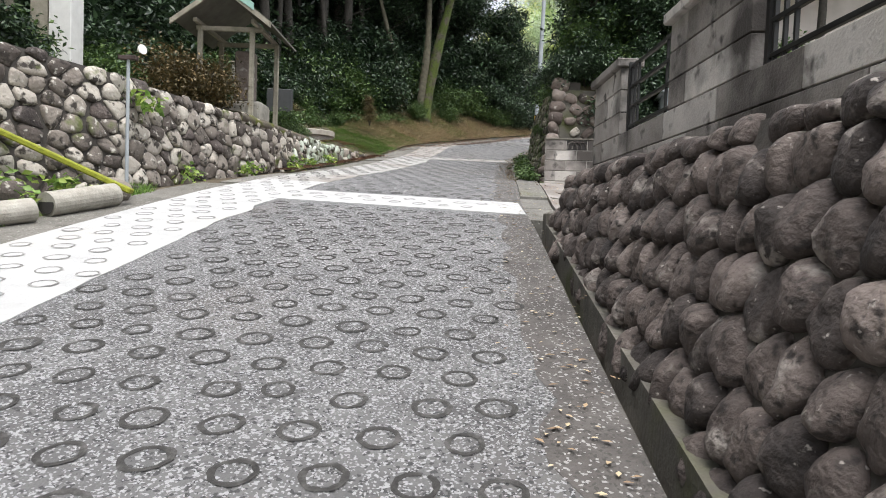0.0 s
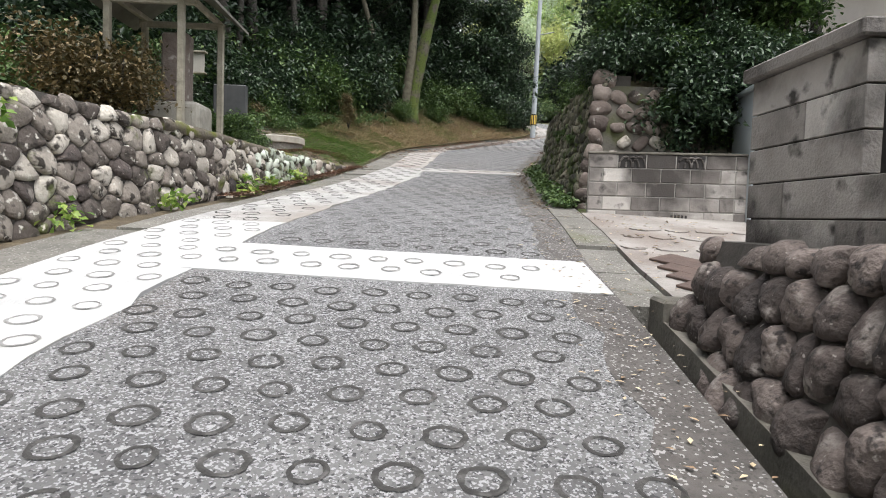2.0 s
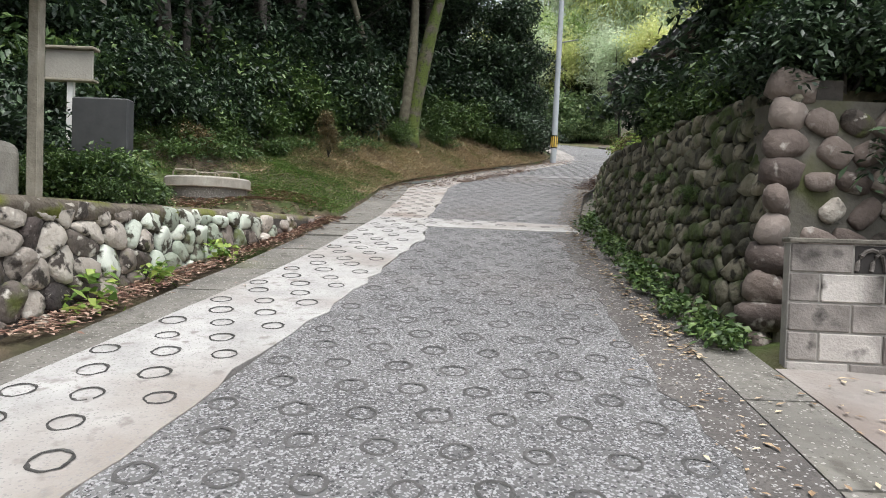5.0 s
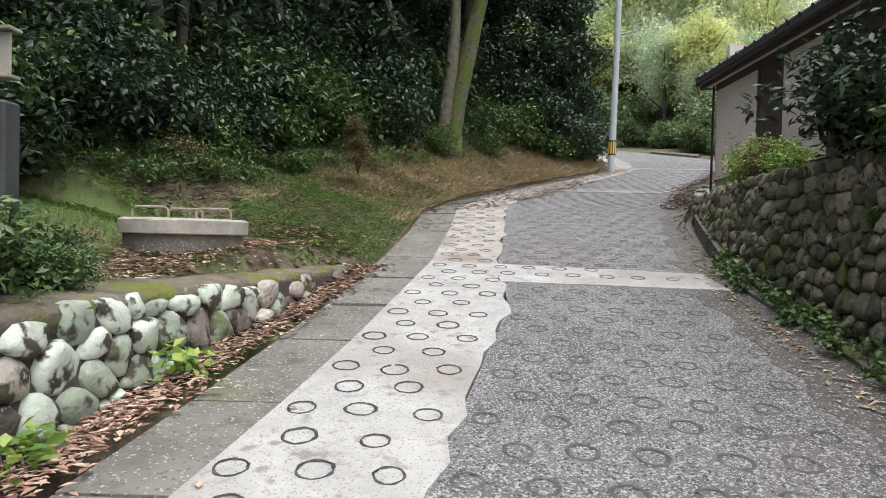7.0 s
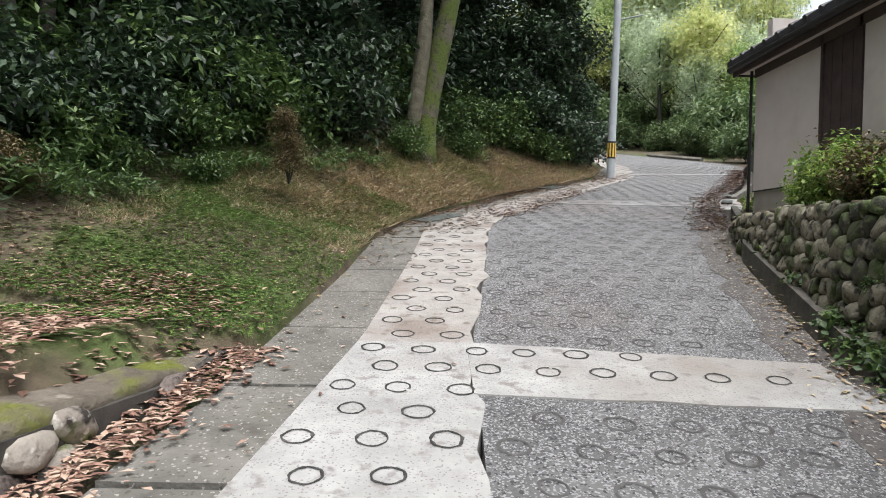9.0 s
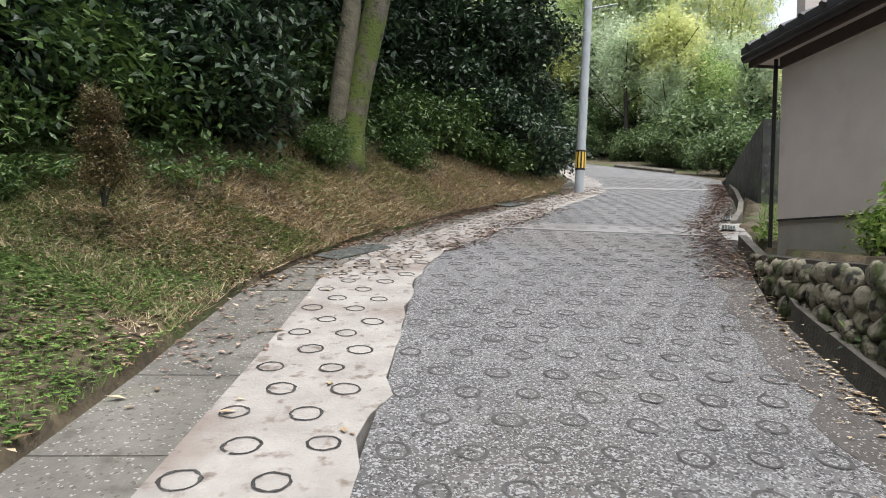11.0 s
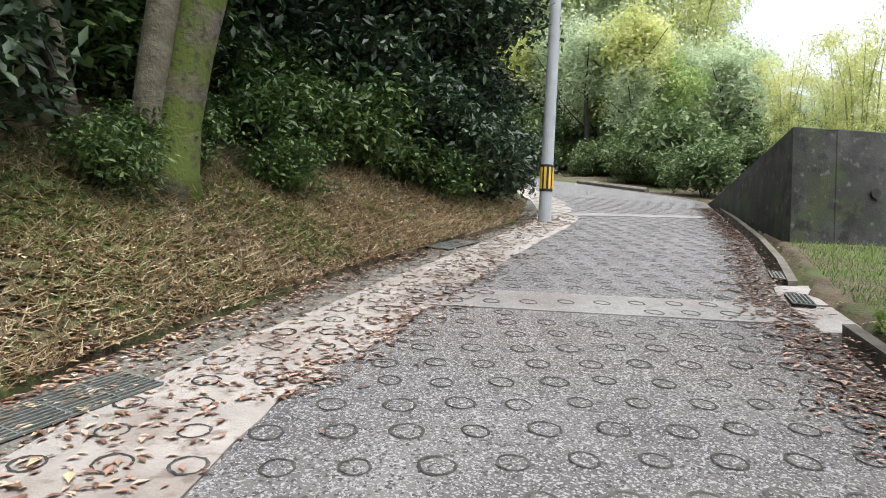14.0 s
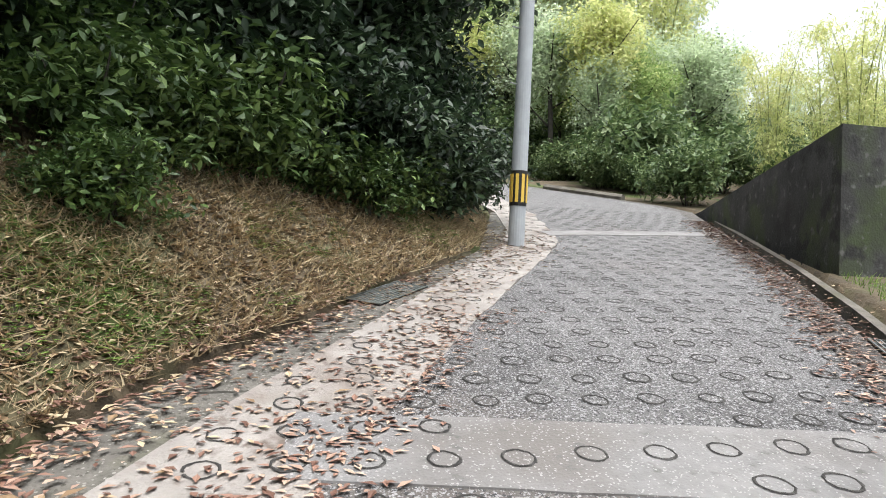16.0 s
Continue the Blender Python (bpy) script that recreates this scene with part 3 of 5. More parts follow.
def ribbon_at(name, xa, xb, y0, y1):
    """A rough cap laid along the top of the low wall."""
    n, vs, fs = int((y1 - y0) / 0.12), [], []
    for j in range(n + 1):
        y = y0 + (y1 - y0) * j / n
        e = 0.035 * noise.noise((y * 4, 1, 2))
        h = 2.955 + lerp(y, (13, 17.5), (0, 0.03)) + 0.02 * noise.noise((y * 3, 7, 2))
        a, b = xa(y), xb(y) + e
        vs += [(a, y, h + 0.05), ((a + b) / 2, y, h + 0.04 + 0.015 * noise.noise((y * 5, 3, 2))), (b - 0.03, y, h + 0.015), (b, y, h - 0.03), (b - 0.02, y, h - 0.12), (a, y, h - 0.12)]
    for j in range(n):
        fs += [(6 * j + i, 6 * j + (i + 1) % 6, 6 * j + 6 + (i + 1) % 6, 6 * j + 6 + i) for i in range(6)]
    fs += [tuple(range(6)), tuple(6 * n + i for i in range(5, -1, -1))]
    return mesh_object(name, vs, fs, "cap", smooth=True)


dark = stone_set("stone_dark", 8, 3)
light = stone_set("stone_light")
corner = stone_set("stone_corner", 5)

stone_wall("stone_wall_right", lambda y: lerp(y, (-6, 2, 6.5, 7.4), (0.96, 1.03, 1.18, 1.26)), -1.5, 6.95, 1.85, 1, 0.28, (0.195, 0.235), "stone_dark",
           "retaining wall of dark brown rounded river stones", bulge=0.42, rounds=2, pick=3)
# end face of the near retaining wall
end_face = thing("stone_wall_end", pose(0, 0, 0), "end of the dark river stone retaining wall", "stone wall", kind="structure")
for r in range(3):
    for c in range(4):
        ob = new("stone", random.choice(dark))
        ob.parent = end_face
        ob.matrix_basis = pose(1.5 + c * 0.26 + 0.1 * (r % 2), 6.93, 1.66 - r * 0.2, random.uniform(-20, 20), random.uniform(-30, 30), random.uniform(-20, 20)) @ Matrix.Diagonal((0.3, 0.26, 0.26, 1))


def left_stone(y):
    mint = lerp(y, (12.6, 13.5, 15.6, 16.0), (0, 0.8, 0.75, 0))
    return "stone_mint" if random.random() < mint else "stone_light" if random.random() < 0.93 else "stone_dark"


stone_wall("stone_wall_left", x_wall_left, 4.6, 17.5, lambda y: lerp(y, (4.6, 6.7, 7.4, 8.3, 17.5), (3.1, 3.05, 3.0, 2.95, 2.93)), -1, 0.12, (0.23, 0.2), left_stone,
           "low retaining wall of mossy lichen-spotted field stones", bulge=0.24, uneven=0.42, pick=12)
stone_wall("stone_wall_upper", x_wall_right, 12.1, 23.9, lambda y: lerp(y, (12, 24), (4.0, 4.22)), 1, 0.13, (0.2, 0.165), "stone_green",
           "mossy dark green retaining wall of small field stones", bulge=0.34, uneven=0.4, pick=13)
tagged(ribbon_at("wall_cap", lambda y: x_wall_left(y) - 0.55, lambda y: x_wall_left(y) - 0.03, 10.5, 17.5), "uneven mossy earth and mortar cap of the stone wall", "wall cap", kind="structure")
# corner column of large reddish stones and the return face
col = thing("stone_corner", pose(0, 0, 0), "stacked column of large reddish corner stones", "stone wall", kind="structure")
z = 2.1
k = 0
while z < 4.0:
    ob = new("stone", corner[k % 5])
    ob.parent = col
    ob.matrix_basis = pose(1.86 + 0.12 * (z - 2.1), 12.02 + 0.05 * (z - 2.1), z, random.uniform(-18, 18), random.uniform(-22, 22), random.uniform(-60, 60)) @ Matrix.Diagonal((random.uniform(0.28, 0.36), random.uniform(0.3, 0.4), random.uniform(0.27, 0.33), 1))
    z += 0.205
    k += 1
part("mortar_core", boxed(2.0, 6.8, 12.06, 12.45, 1.6, 3.85), "gutter", col)
for r in range(5):
    for c in range(5 - r // 2):
        ob = new("stone", random.choice(light[:3] + corner))
        ob.parent = col
        ob.matrix_basis = pose(2.28 + c * 0.24 + 0.1 * (r % 2), 12.05, 2.85 + r * 0.21, random.uniform(-15, 15), random.uniform(-50, 50), 0) @ Matrix.Diagonal((random.uniform(0.2, 0.3), 0.17, random.uniform(0.17, 0.24), 1))

# ---- block wall across the driveway ----
def block_mesh(name, w, h, d, bev=0.006):
    bm = boxed(-w / 2, w / 2, -d / 2, d / 2, -h / 2, h / 2)
    bmesh.ops.bevel(bm, geom=list(bm.edges), offset=bev, segments=1, affect="EDGES", profile=0.5)
    me = bpy.data.meshes.new(name)
    bm.to_mesh(me)
    bm.free()
    me.materials.append(M["block"])
    return me


BW = thing("block_wall", pose(1.76, 11.52, 1.92, 0, 0, -9), "stained grey concrete block wall with pierced decorative blocks", "block wall", kind="structure")
L, CH, CL = 2.0, 0.183, 0.368
part("mortar_bed", boxed(0.0, L, -0.044, 0.044, -0.2, 5 * CH - 0.006), "joint", BW)
full, half = block_mesh("block", CL - 0.012, CH - 0.012, 0.11), block_mesh("block", CL / 2 - 0.012, CH - 0.012, 0.11)
for r in range(5):
    x = 0.0
    while x < L - 0.05:
        w = CL / 2 if (r % 2 and x == 0) or x + CL > L + 0.02 else CL
        cx = x + w / 2
        deco = r == 4 and round((x - 0.0) / CL) in (1, 3, 5) and w == CL
        if not deco:
            ob = new("block", full if w == CL else half)
            ob.parent = BW
            ob.matrix_basis = pose(cx, random.uniform(-0.002, 0.002), r * CH + CH / 2)
        else:
            # solid dark block; its colour gives the shade inside the openings
            bm = boxed(cx - 0.175, cx + 0.175, -0.048, 0.048, r * CH + 0.005, r * CH + CH - 0.01)
            part("pierced_block", bm, "joint_hollow_dark", BW)
            for q in (-1, 0, 1):
                pts = [(cx + q * 0.085 + 0.082 * math.cos(a), -0.054, r * CH + 0.02 + 0.13 * math.sin(a)) for a in [math.pi * i / 8 for i in range(9)]]
                part("arch", tube(bmesh.new(), pts, [0.014] * 9, 6), "block", BW)
        x += w
# dark bars on the face, painting the slots' inner shade
for i in range(5):
    part("vent_slot", boxed(1.06 + i * 0.045, 1.085 + i * 0.045, -0.062, -0.05, 0.03, 0.14), "joint_hollow_dark", BW)
part("coping", boxed(-0.01, L, -0.065, 0.065, 5 * CH, 5 * CH + 0.03), "gutter", BW, bevel=0.006)

# ---- fence wall above the near retaining wall ----
FW = thing("fence_wall", pose(0, 0, 0), "stained block garden wall with pillars and coping", "garden wall", kind="structure")
XF, XB = 1.58, 1.73
CO = 0.205


def courses(y0, y1, z0, n, w=0.92):
    for r in range(n):
        y = y0
        first = True
        while y < y1 - 0.01:
            e = min(y1, y + (w / 2 if first and r % 2 else w))
            if y1 - e < 0.12:
                e = y1
            part("block", boxed(XF, XB, y + 0.003, e - 0.003, z0 + r * CO + 0.009, z0 + (r + 1) * CO), "block", FW, bevel=0.004)
            y = e
            first = False


part("wall_core", boxed(XF + 0.02, XB - 0.02, -4, 6.94, 1.6, 1.78 + 2 * CO), "joint_hollow_dark", FW)
courses(-4, 6.96, 1.78, 2)
for y0, y1 in ((5.95, 6.96), (3.42, 4.66), (-1.5, 0.3)):
    part("pillar_core", boxed(XF + 0.02, XB - 0.02, y0 + 0.02, y1 - 0.02, 2.15, 2.78), "joint_hollow_dark", FW)
    courses(y0, y1, 1.78 + 2 * CO, 3)
    part("coping", boxed(XF - 0.05, XB + 0.05, y0 - 0.03, y1 + 0.04, 1.78 + 5 * CO + 0.004, 1.78 + 5 * CO + 0.085), "block", FW, bevel=0.01)
for y0, y1 in ((4.66, 5.90), (0.3, 3.37)):
    fence = thing("metal_fence", pose(0, 0, 0), "black metal bar fence set in the garden wall", "fence", "metal fences")
    for z in (2.24, 2.42, 2.6, 2.78):
        part("rail", boxed(1.64, 1.67, y0, y1, z, z + 0.028), "black", fence, bevel=0.004)
    for q in range(3):
        for yy in (y0 + 0.06 + 0.1 * q, y1 - 0.06 - 0.1 * q):
            part("upright", boxed(1.643, 1.663, yy - 0.01, yy + 0.01, 2.19, 2.82), "black", fence)
    for yy in (y0 + 0.02, y1 - 0.02):
        part("frame_post", boxed(1.63, 1.68, yy - 0.02, yy + 0.02, 2.19, 2.84), "rust" if yy < y0 + 0.1 else "black", fence)

# ---- garden shed ----
shed = thing("garden_shed", pose(3.68, 11.0, 1.97, 0, 0, -10), "pale grey-blue metal storage shed with white door frames", "shed")
part("body", boxed(0, 2.3, 0, 0.9, 0, 1.68), "greyblue", shed, bevel=0.008)
part("roof", boxed(-0.05, 2.38, -0.06, 0.95, 1.685, 1.74), "greyblue", shed, "thin rust-spotted roof sheet", bevel=0.008)
for a in (0.46, 1.32, 2.2):
    part("door_frame", boxed(a, a + 0.07, -0.035, -0.002, 0.03, 1.66), "white", shed, bevel=0.006)
for a in (0.545, 1.405):
    d = part("door", boxed(a, a + 0.76, -0.02, -0.003, 0.05, 1.64), "white", shed)
    for q in range(7):
        part("rib", boxed(a + 0.05 + q * 0.1, a + 0.075 + q * 0.1, -0.028, -0.021, 0.08, 1.6), "white", d)
part("base_rail", boxed(0.0, 2.3, -0.04, 0.02, -0.06, 0.03), "gutter", shed)

# iron plates and kerb stones at the driveway's mouth
plates = thing("iron_plates", pose(0, 0, 0), "rusty brown iron plates laid over the drain", "plate")
for k in range(4):
    part("plate", boxed(-0.17, 0.17, -0.22, 0.22, 0, 0.02), "rust", plates, bevel=0.004).matrix_basis = Matrix.Translation((1.78 + 0.03 * k, 7.75 + 0.28 * k, ground(1.8, 7.75 + 0.28 * k) + 0.008)) @ pose(0, 0, 0, 9.5, 0, 0) @ pose(0, 0, 0, 0, 0, 38)
flags = thing("flagstones", pose(0, 0, 0), "irregular pale flagstones set in the driveway", "flagstone", kind="structure")
for r, y in enumerate((9.15, 9.75, 10.2)):
    x = 1.5 + 0.2 * r
    while x < 5.5:
        w = random.uniform(0.2, 0.4)
        bm = bmesh.new()
        pts = [(x + w / 2 + w * 0.5 * random.uniform(0.8, 1.1) * math.cos(a), y + 0.09 * random.uniform(0.7, 1.2) * math.sin(a) + 0.05 * math.sin(x * 2)) for a in [2 * math.pi * i / 7 for i in range(7)]]
        lo = [bm.verts.new((p[0], p[1], ground(*p) - 0.05)) for p in pts]
        hi = [bm.verts.new((p[0], p[1], ground(*p) + 0.014)) for p in pts]
        bm.faces.new(hi)
        for i in range(7):
            bm.faces.new((lo[i], lo[(i + 1) % 7], hi[(i + 1) % 7], hi[i]))
        part("flagstone", bm, "drive", flags)
        x += w + 0.04

# ---- house ----
house = thing("house", pose(4.45, 23.78, 4.2), "single-storey beige plaster house with dark wood panels and deep eaves", "house")
part("footing", boxed(0.015, 6, -9, 0.0, -0.6, 0.425), "footing", house)
part("sill_joint", boxed(-0.008, 0.012, -9, 0.005, 0.425, 0.445), "joint_hollow_dark", house)
part("wall", boxed(0, 0.16, -1.74, 0, 0.447, 2.42), "plaster", house)
part("wall", boxed(0, 0.16, -3.9, -2.62, 0.447, 2.42), "plaster", house)
part("wall", boxed(0.16, 6, -0.16, 0, 0.447, 3.2), "plaster", house)
part("wall", boxed(0, 0.16, -9, -6.3, 0.447, 2.42), "plaster", house)
part("wall", boxed(0.3, 6, -9, -0.2, 0.447, 2.6), "plaster", house)
# first panel is dark wood; the wider second paints the entrance's shade
for a, b in ((-2.6, -1.76), (-6.28, -3.92)):
    pn = part("wood_panel", boxed(0.03, 0.12, a, b, 0.447, 2.42), "wood_dark", house, "dark board panel of stained wood and painted entrance shade")
    n = int((b - a) / 0.2)
    for i in range(n):
        part("board", boxed(0.012, 0.028, a + (b - a) * i / n + 0.006, a + (b - a) * (i + 1) / n - 0.006, 0.46, 2.41), "wood_dark", pn)
    for yy in (a, b - 0.05):
        part("jamb", boxed(-0.02, 0.04, yy, yy + 0.05, 0.447, 2.42), "wood_dark", pn)
part("beam", boxed(-0.02, 0.14, -9, 0.02, 2.28, 2.42), "wood_dark", house)
part("downpipe", tube(bmesh.new(), [(-0.05, 0.05, 0.1), (-0.05, 0.05, 2.4)], [0.025, 0.025], 10), "black", house, "dark rain pipe")
part("soffit", boxed(-0.16, 0.2, -9.2, 0.37, 2.425, 2.455), "plaster", house)
part("gutter_pipe", tube(bmesh.new(), [(-0.24, -9.3, 2.5), (-0.24, 0.42, 2.5)], [0.055, 0.055], 10), "black", house)
part("fascia", boxed(-0.2, -0.165, -9.25, 0.4, 2.38, 2.56), "wood_dark", house)
part("barge_board", boxed(-0.18, 6.5, 0.372, 0.42, 2.40, 2.56), "wood_dark", house)


def roof_slab(x0, z0, x1, z1, y0, y1, t=0.09):
    bm = bmesh.new()
    vs = [bm.verts.new(p) for p in ((x0, y0, z0), (x1, y0, z1), (x1, y1, z1), (x0, y1, z0), (x0, y0, z0 + t), (x1, y0, z1 + t), (x1, y1, z1 + t), (x0, y1, z0 + t))]
    for f in ((0, 3, 2, 1), (4, 5, 6, 7), (0, 1, 5, 4), (1, 2, 6, 5), (2, 3, 7, 6), (3, 0, 4, 7)):
        bm.faces.new([vs[i] for i in f])
    return bm


rf = part("roof", roof_slab(-0.26, 2.56, 3.0, 4.0, -9.3, 0.48), "tile", house, "dark tiled roof")
for i in range(28):
    y = -9.2 + i * 0.352
    part("tile_ridge", tube(bmesh.new(), [(-0.28, y, 2.62), (3.0, y, 4.07)], [0.05, 0.05], 6), "tile", rf)
part("roof", roof_slab(3.0, 4.0, 6.6, 2.6, -9.3, 0.48), "tile", house, "dark tiled roof")
part("upper_wall", boxed(1.2, 5.5, -8.5, -2.6, 3.0, 4.5), "plaster", house)
part("upper_roof", roof_slab(0.3, 4.1, 3.3, 5.4, -9.0, -1.7), "tile", house)

# ---- dark concrete wing wall ----
wing = thing("wing_wall", pose(0, 0, 0), "black-stained concrete retaining wall with sloping top", "concrete wall", kind="structure")
part("wall_panel", boxed(8.81, 16.0, 30.1, 30.5, 4.8, 7.3), "darkwall", wing, bevel=0.015)
bm = bmesh.new()
prof = [(30.1, 4.9, 7.28), (31.2, 5.0, 7.2), (37.4, 6.0, 6.78), (38.2, 6.0, 6.72)]
rows_v = []
for y, b, t in prof:
    x = lerp(y, (30.1, 38), (8.0, 11.3))
    rows_v.append([bm.verts.new(p) for p in ((x, y, b), (x, y, t), (x + 0.8, y, t), (x + 0.8, y, b))])
for r0, r1 in zip(rows_v, rows_v[1:]):
    for i in range(4):
        bm.faces.new((r0[i], r0[(i + 1) % 4], r1[(i + 1) % 4], r1[i]))
bm.faces.new(rows_v[0])
bm.faces.new(rows_v[-1][::-1])
part("wall_panel", bm, "darkwall", wing)
# dark plug in place of a hole, shade put into its colour
part("drain_hole", tube(bmesh.new(), [(9.55, 30.06, 6.25), (9.55, 30.2, 6.25)], [0.09, 0.09], 12), "joint_hollow_dark", wing)
# low kerb at the far bend
bm = bmesh.new()
tube(bm, [(9.3, 43.4, ground(9.3, 43.4) + 0.05), (10.0, 42.0, ground(10, 42) + 0.05), (10.7, 40.7, ground(10.7, 40.7) + 0.05)], [0.12, 0.12, 0.12], 6)
tagged(part("kerb", bm, "gutter"), "low dark kerb at the far bend", "kerb", kind="structure")

# ---- utility pole ----
def utility_pole(x, y, z, h, r, label, banded=True):
    p = thing("utility_pole", pose(x, y, z, 0, 1.0), label, "utility pole")
    part("shaft", tube(bmesh.new(), [(0, 0, -0.3), (0, 0, h)], [r, r * 0.72], 20), "pole", p, smooth=False)
    if banded:
        part("band_backing", tube(bmesh.new(), [(0, 0, 0.58), (0, 0, 1.08)], [r * 1.04, r * 1.02], 20), "black", p)
        for k in range(9):
            a = 2 * math.pi * k / 9
            part("yellow_bar", boxed(-0.022, 0.022, -0.004, 0.004, 0.63, 1.03), "yellow", p, "yellow reflective bar").matrix_basis = pose(math.cos(a) * r * 1.05, math.sin(a) * r * 1.05, 0, 0, 0, math.degrees(a) + 90)
        for zz in (2.3, 3.1, 3.9):
            part("step_bolt", tube(bmesh.new(), [(0, 0, zz), (-0.22, -0.05, zz + 0.02)], [0.012, 0.012], 6), "steel", p)
        part("arm", tube(bmesh.new(), [(0, 0, 4.6), (0.7, -0.1, 4.75)], [0.025, 0.025], 8), "steel", p)
    return p


utility_pole(4.38, 32.0, ground(4.4, 32) - 0.02, 9, 0.118, "grey concrete utility pole with black and yellow warning band")
far_pole = utility_pole(13.4, 54.0, ground(13.4, 54), 7, 0.13, "slim far pole with a round traffic mirror", False)
part("mirror", tube(bmesh.new(), [(-0.55, -0.1, 2.7), (-0.55, -0.02, 2.7)], [0.2, 0.18], 20), "chalk", far_pole, "round traffic mirror")
part("mirror_arm", tube(bmesh.new(), [(0, 0, 2.7), (-0.5, -0.02, 2.7)], [0.03, 0.03], 8), "rust", far_pole)

# ---- wayside shrine ----
shrine = thing("wayside_shrine", pose(-3.9, 11.75, 2.95), "small wayside shrine with weathered posts and green copper roof", "shrine")
for x, y in ((0.6, 0.5), (0.45, -0.55), (-0.45, 0.5), (-0.45, -0.55)):
    part("post", boxed(x - 0.04, x + 0.04, y - 0.04, y + 0.04, -0.1, 1.55), "wood_grey", shrine, bevel=0.008)
for y in (-0.55, 0.5):
    part("tie_beam", boxed(-0.52, 0.64, y - 0.03, y + 0.03, 1.5, 1.58), "wood_grey", shrine, bevel=0.005)
for x in (-0.45, 0.53):
    part("plate_beam", boxed(x - 0.035, x + 0.035, -0.8, 0.8, 1.585, 1.65), "wood_grey", shrine, bevel=0.005)
for s in (1, -1):
    sl = part("roof_slope", roof_slab(0.04, 2.16, 0.04 + s * 0.82, 1.56, -0.95, 0.95, 0.035), "roof_wood", shrine, "weathered board roof slope")
    part("copper_sheet", roof_slab(0.04, 2.20, 0.04 + s * 0.52, 1.82, -0.97, 0.97, 0.012), "copper", sl, "green copper sheet")
    part("barge", roof_slab(0.04, 2.08, 0.04 + s * 0.84, 1.47, -0.99, -0.955, 0.09), "wood_grey", sl)
part("copper_edge", roof_slab(0.04, 2.11, 0.60, 1.74, -1.01, -0.993, 0.12), "copper", shrine, "green copper roof edge")
part("ridge_cap", tube(bmesh.new(), [(0.04, -1.0, 2.23), (0.04, 1.0, 2.23)], [0.05, 0.05], 8), "copper", shrine)
mon = thing("stone_monument", pose(-3.82, 12.0, 2.95), "weathered stone monument on a rounded granite base", "monument")
bm = boxed(-0.42, 0.42, -0.3, 0.3, -0.05, 0.42)
bmesh.ops.bevel(bm, geom=list(bm.edges), offset=0.09, segments=3, affect="EDGES", profile=0.5)
part("base", bm, "granite", mon)
bm = boxed(-0.16, 0.2, -0.12, 0.12, 0.42, 1.35)
part("slab", bm, "stone_corner", mon, bevel=0.03)
lan = thing("notice_board", pose(-5.1, 16.0, terrain(-5.1, 16.0)), "small grey notice board on a white post", "notice board")
top_z = 4.83 - terrain(-5.1, 16.0)
part("post", boxed(-0.04, 0.04, -0.03, 0.03, -0.1, top_z - 0.1), "chalk", lan, "white painted post", bevel=0.005)
part("board", boxed(-0.3, 0.3, -0.06, -0.032, top_z - 0.19, top_z + 0.17), "footing", lan, bevel=0.006)
part("hood", boxed(-0.34, 0.34, -0.12, 0.05, top_z + 0.175, top_z + 0.21), "wood_grey", lan, bevel=0.008)
part("ledge", boxed(-0.33, 0.33, -0.1, 0.04, top_z - 0.225, top_z - 0.195), "wood_grey", lan, bevel=0.006)

bd = thing("slate_slab", pose(-3.68, 13.95, 3.36), "dark upright slate memorial slab with pale lichen spots", "slab")
part("slab", boxed(-0.26, 0.28, -0.07, 0.07, -0.12, 0.66), "slate", bd, bevel=0.015)
part("plinth", boxed(-0.32, 0.34, -0.14, 0.14, -0.5, -0.1), "mortar", bd, bevel=0.02)

# ---- well ring ----
well = thing("well_cover", pose(-3.43, 16.3, 3.05), "round mossy concrete well ring with lid and handles", "well")
part("ring", tube(bmesh.new(), [(0, 0, -0.1), (0, 0, 0.26)], [0.51, 0.51], 40), "apron", well)
bm = tube(bmesh.new(), [(0, 0, 0.262), (0, 0, 0.27), (0, 0, 0.38), (0, 0, 0.40)], [0.54, 0.55, 0.55, 0.53], 40)
lid = part("lid", bm, "granite", well, "pale concrete lid stained by rain")
for cx, cy in ((-0.25, -0.15), (0.22, 0.1), (-0.1, 0.25)):
    pts = [(cx - 0.16, cy, 0.39), (cx - 0.16, cy, 0.47), (cx - 0.13, cy, 0.50), (cx + 0.13, cy, 0.50), (cx + 0.16, cy, 0.47), (cx + 0.16, cy, 0.39)]
    part("handle", tube(bmesh.new(), pts, [0.011] * 6, 7), "yellow" if cx > 0.3 else "wood_grey", lid)

# ---- lamp post, gate posts and pipes at the start ----
lp = thing("lamp_post", pose(-3.92, 7.85, ground(-3.9, 7.85)), "thin grey pipe post with a small white reflector lamp", "lamp post")
part("pipe", tube(bmesh.new(), [(0, 0, -0.2), (0, 0, 1.55)], [0.022, 0.02], 10), "pole", lp)
part("cap_plate", boxed(-0.11, 0.11, -0.04, 0.04, 1.55, 1.6), "wood_dark", lp, bevel=0.006)
part("reflector", tube(bmesh.new(), [(0.13, -0.02, 1.66), (0.2, -0.06, 1.67)], [0.02, 0.06], 16), "chalk", lp, "white dished reflector")
part("base_stone", boxed(-0.14, 0.14, -0.14, 0.14, -0.15, 0.03), "mortar", lp, bevel=0.02)
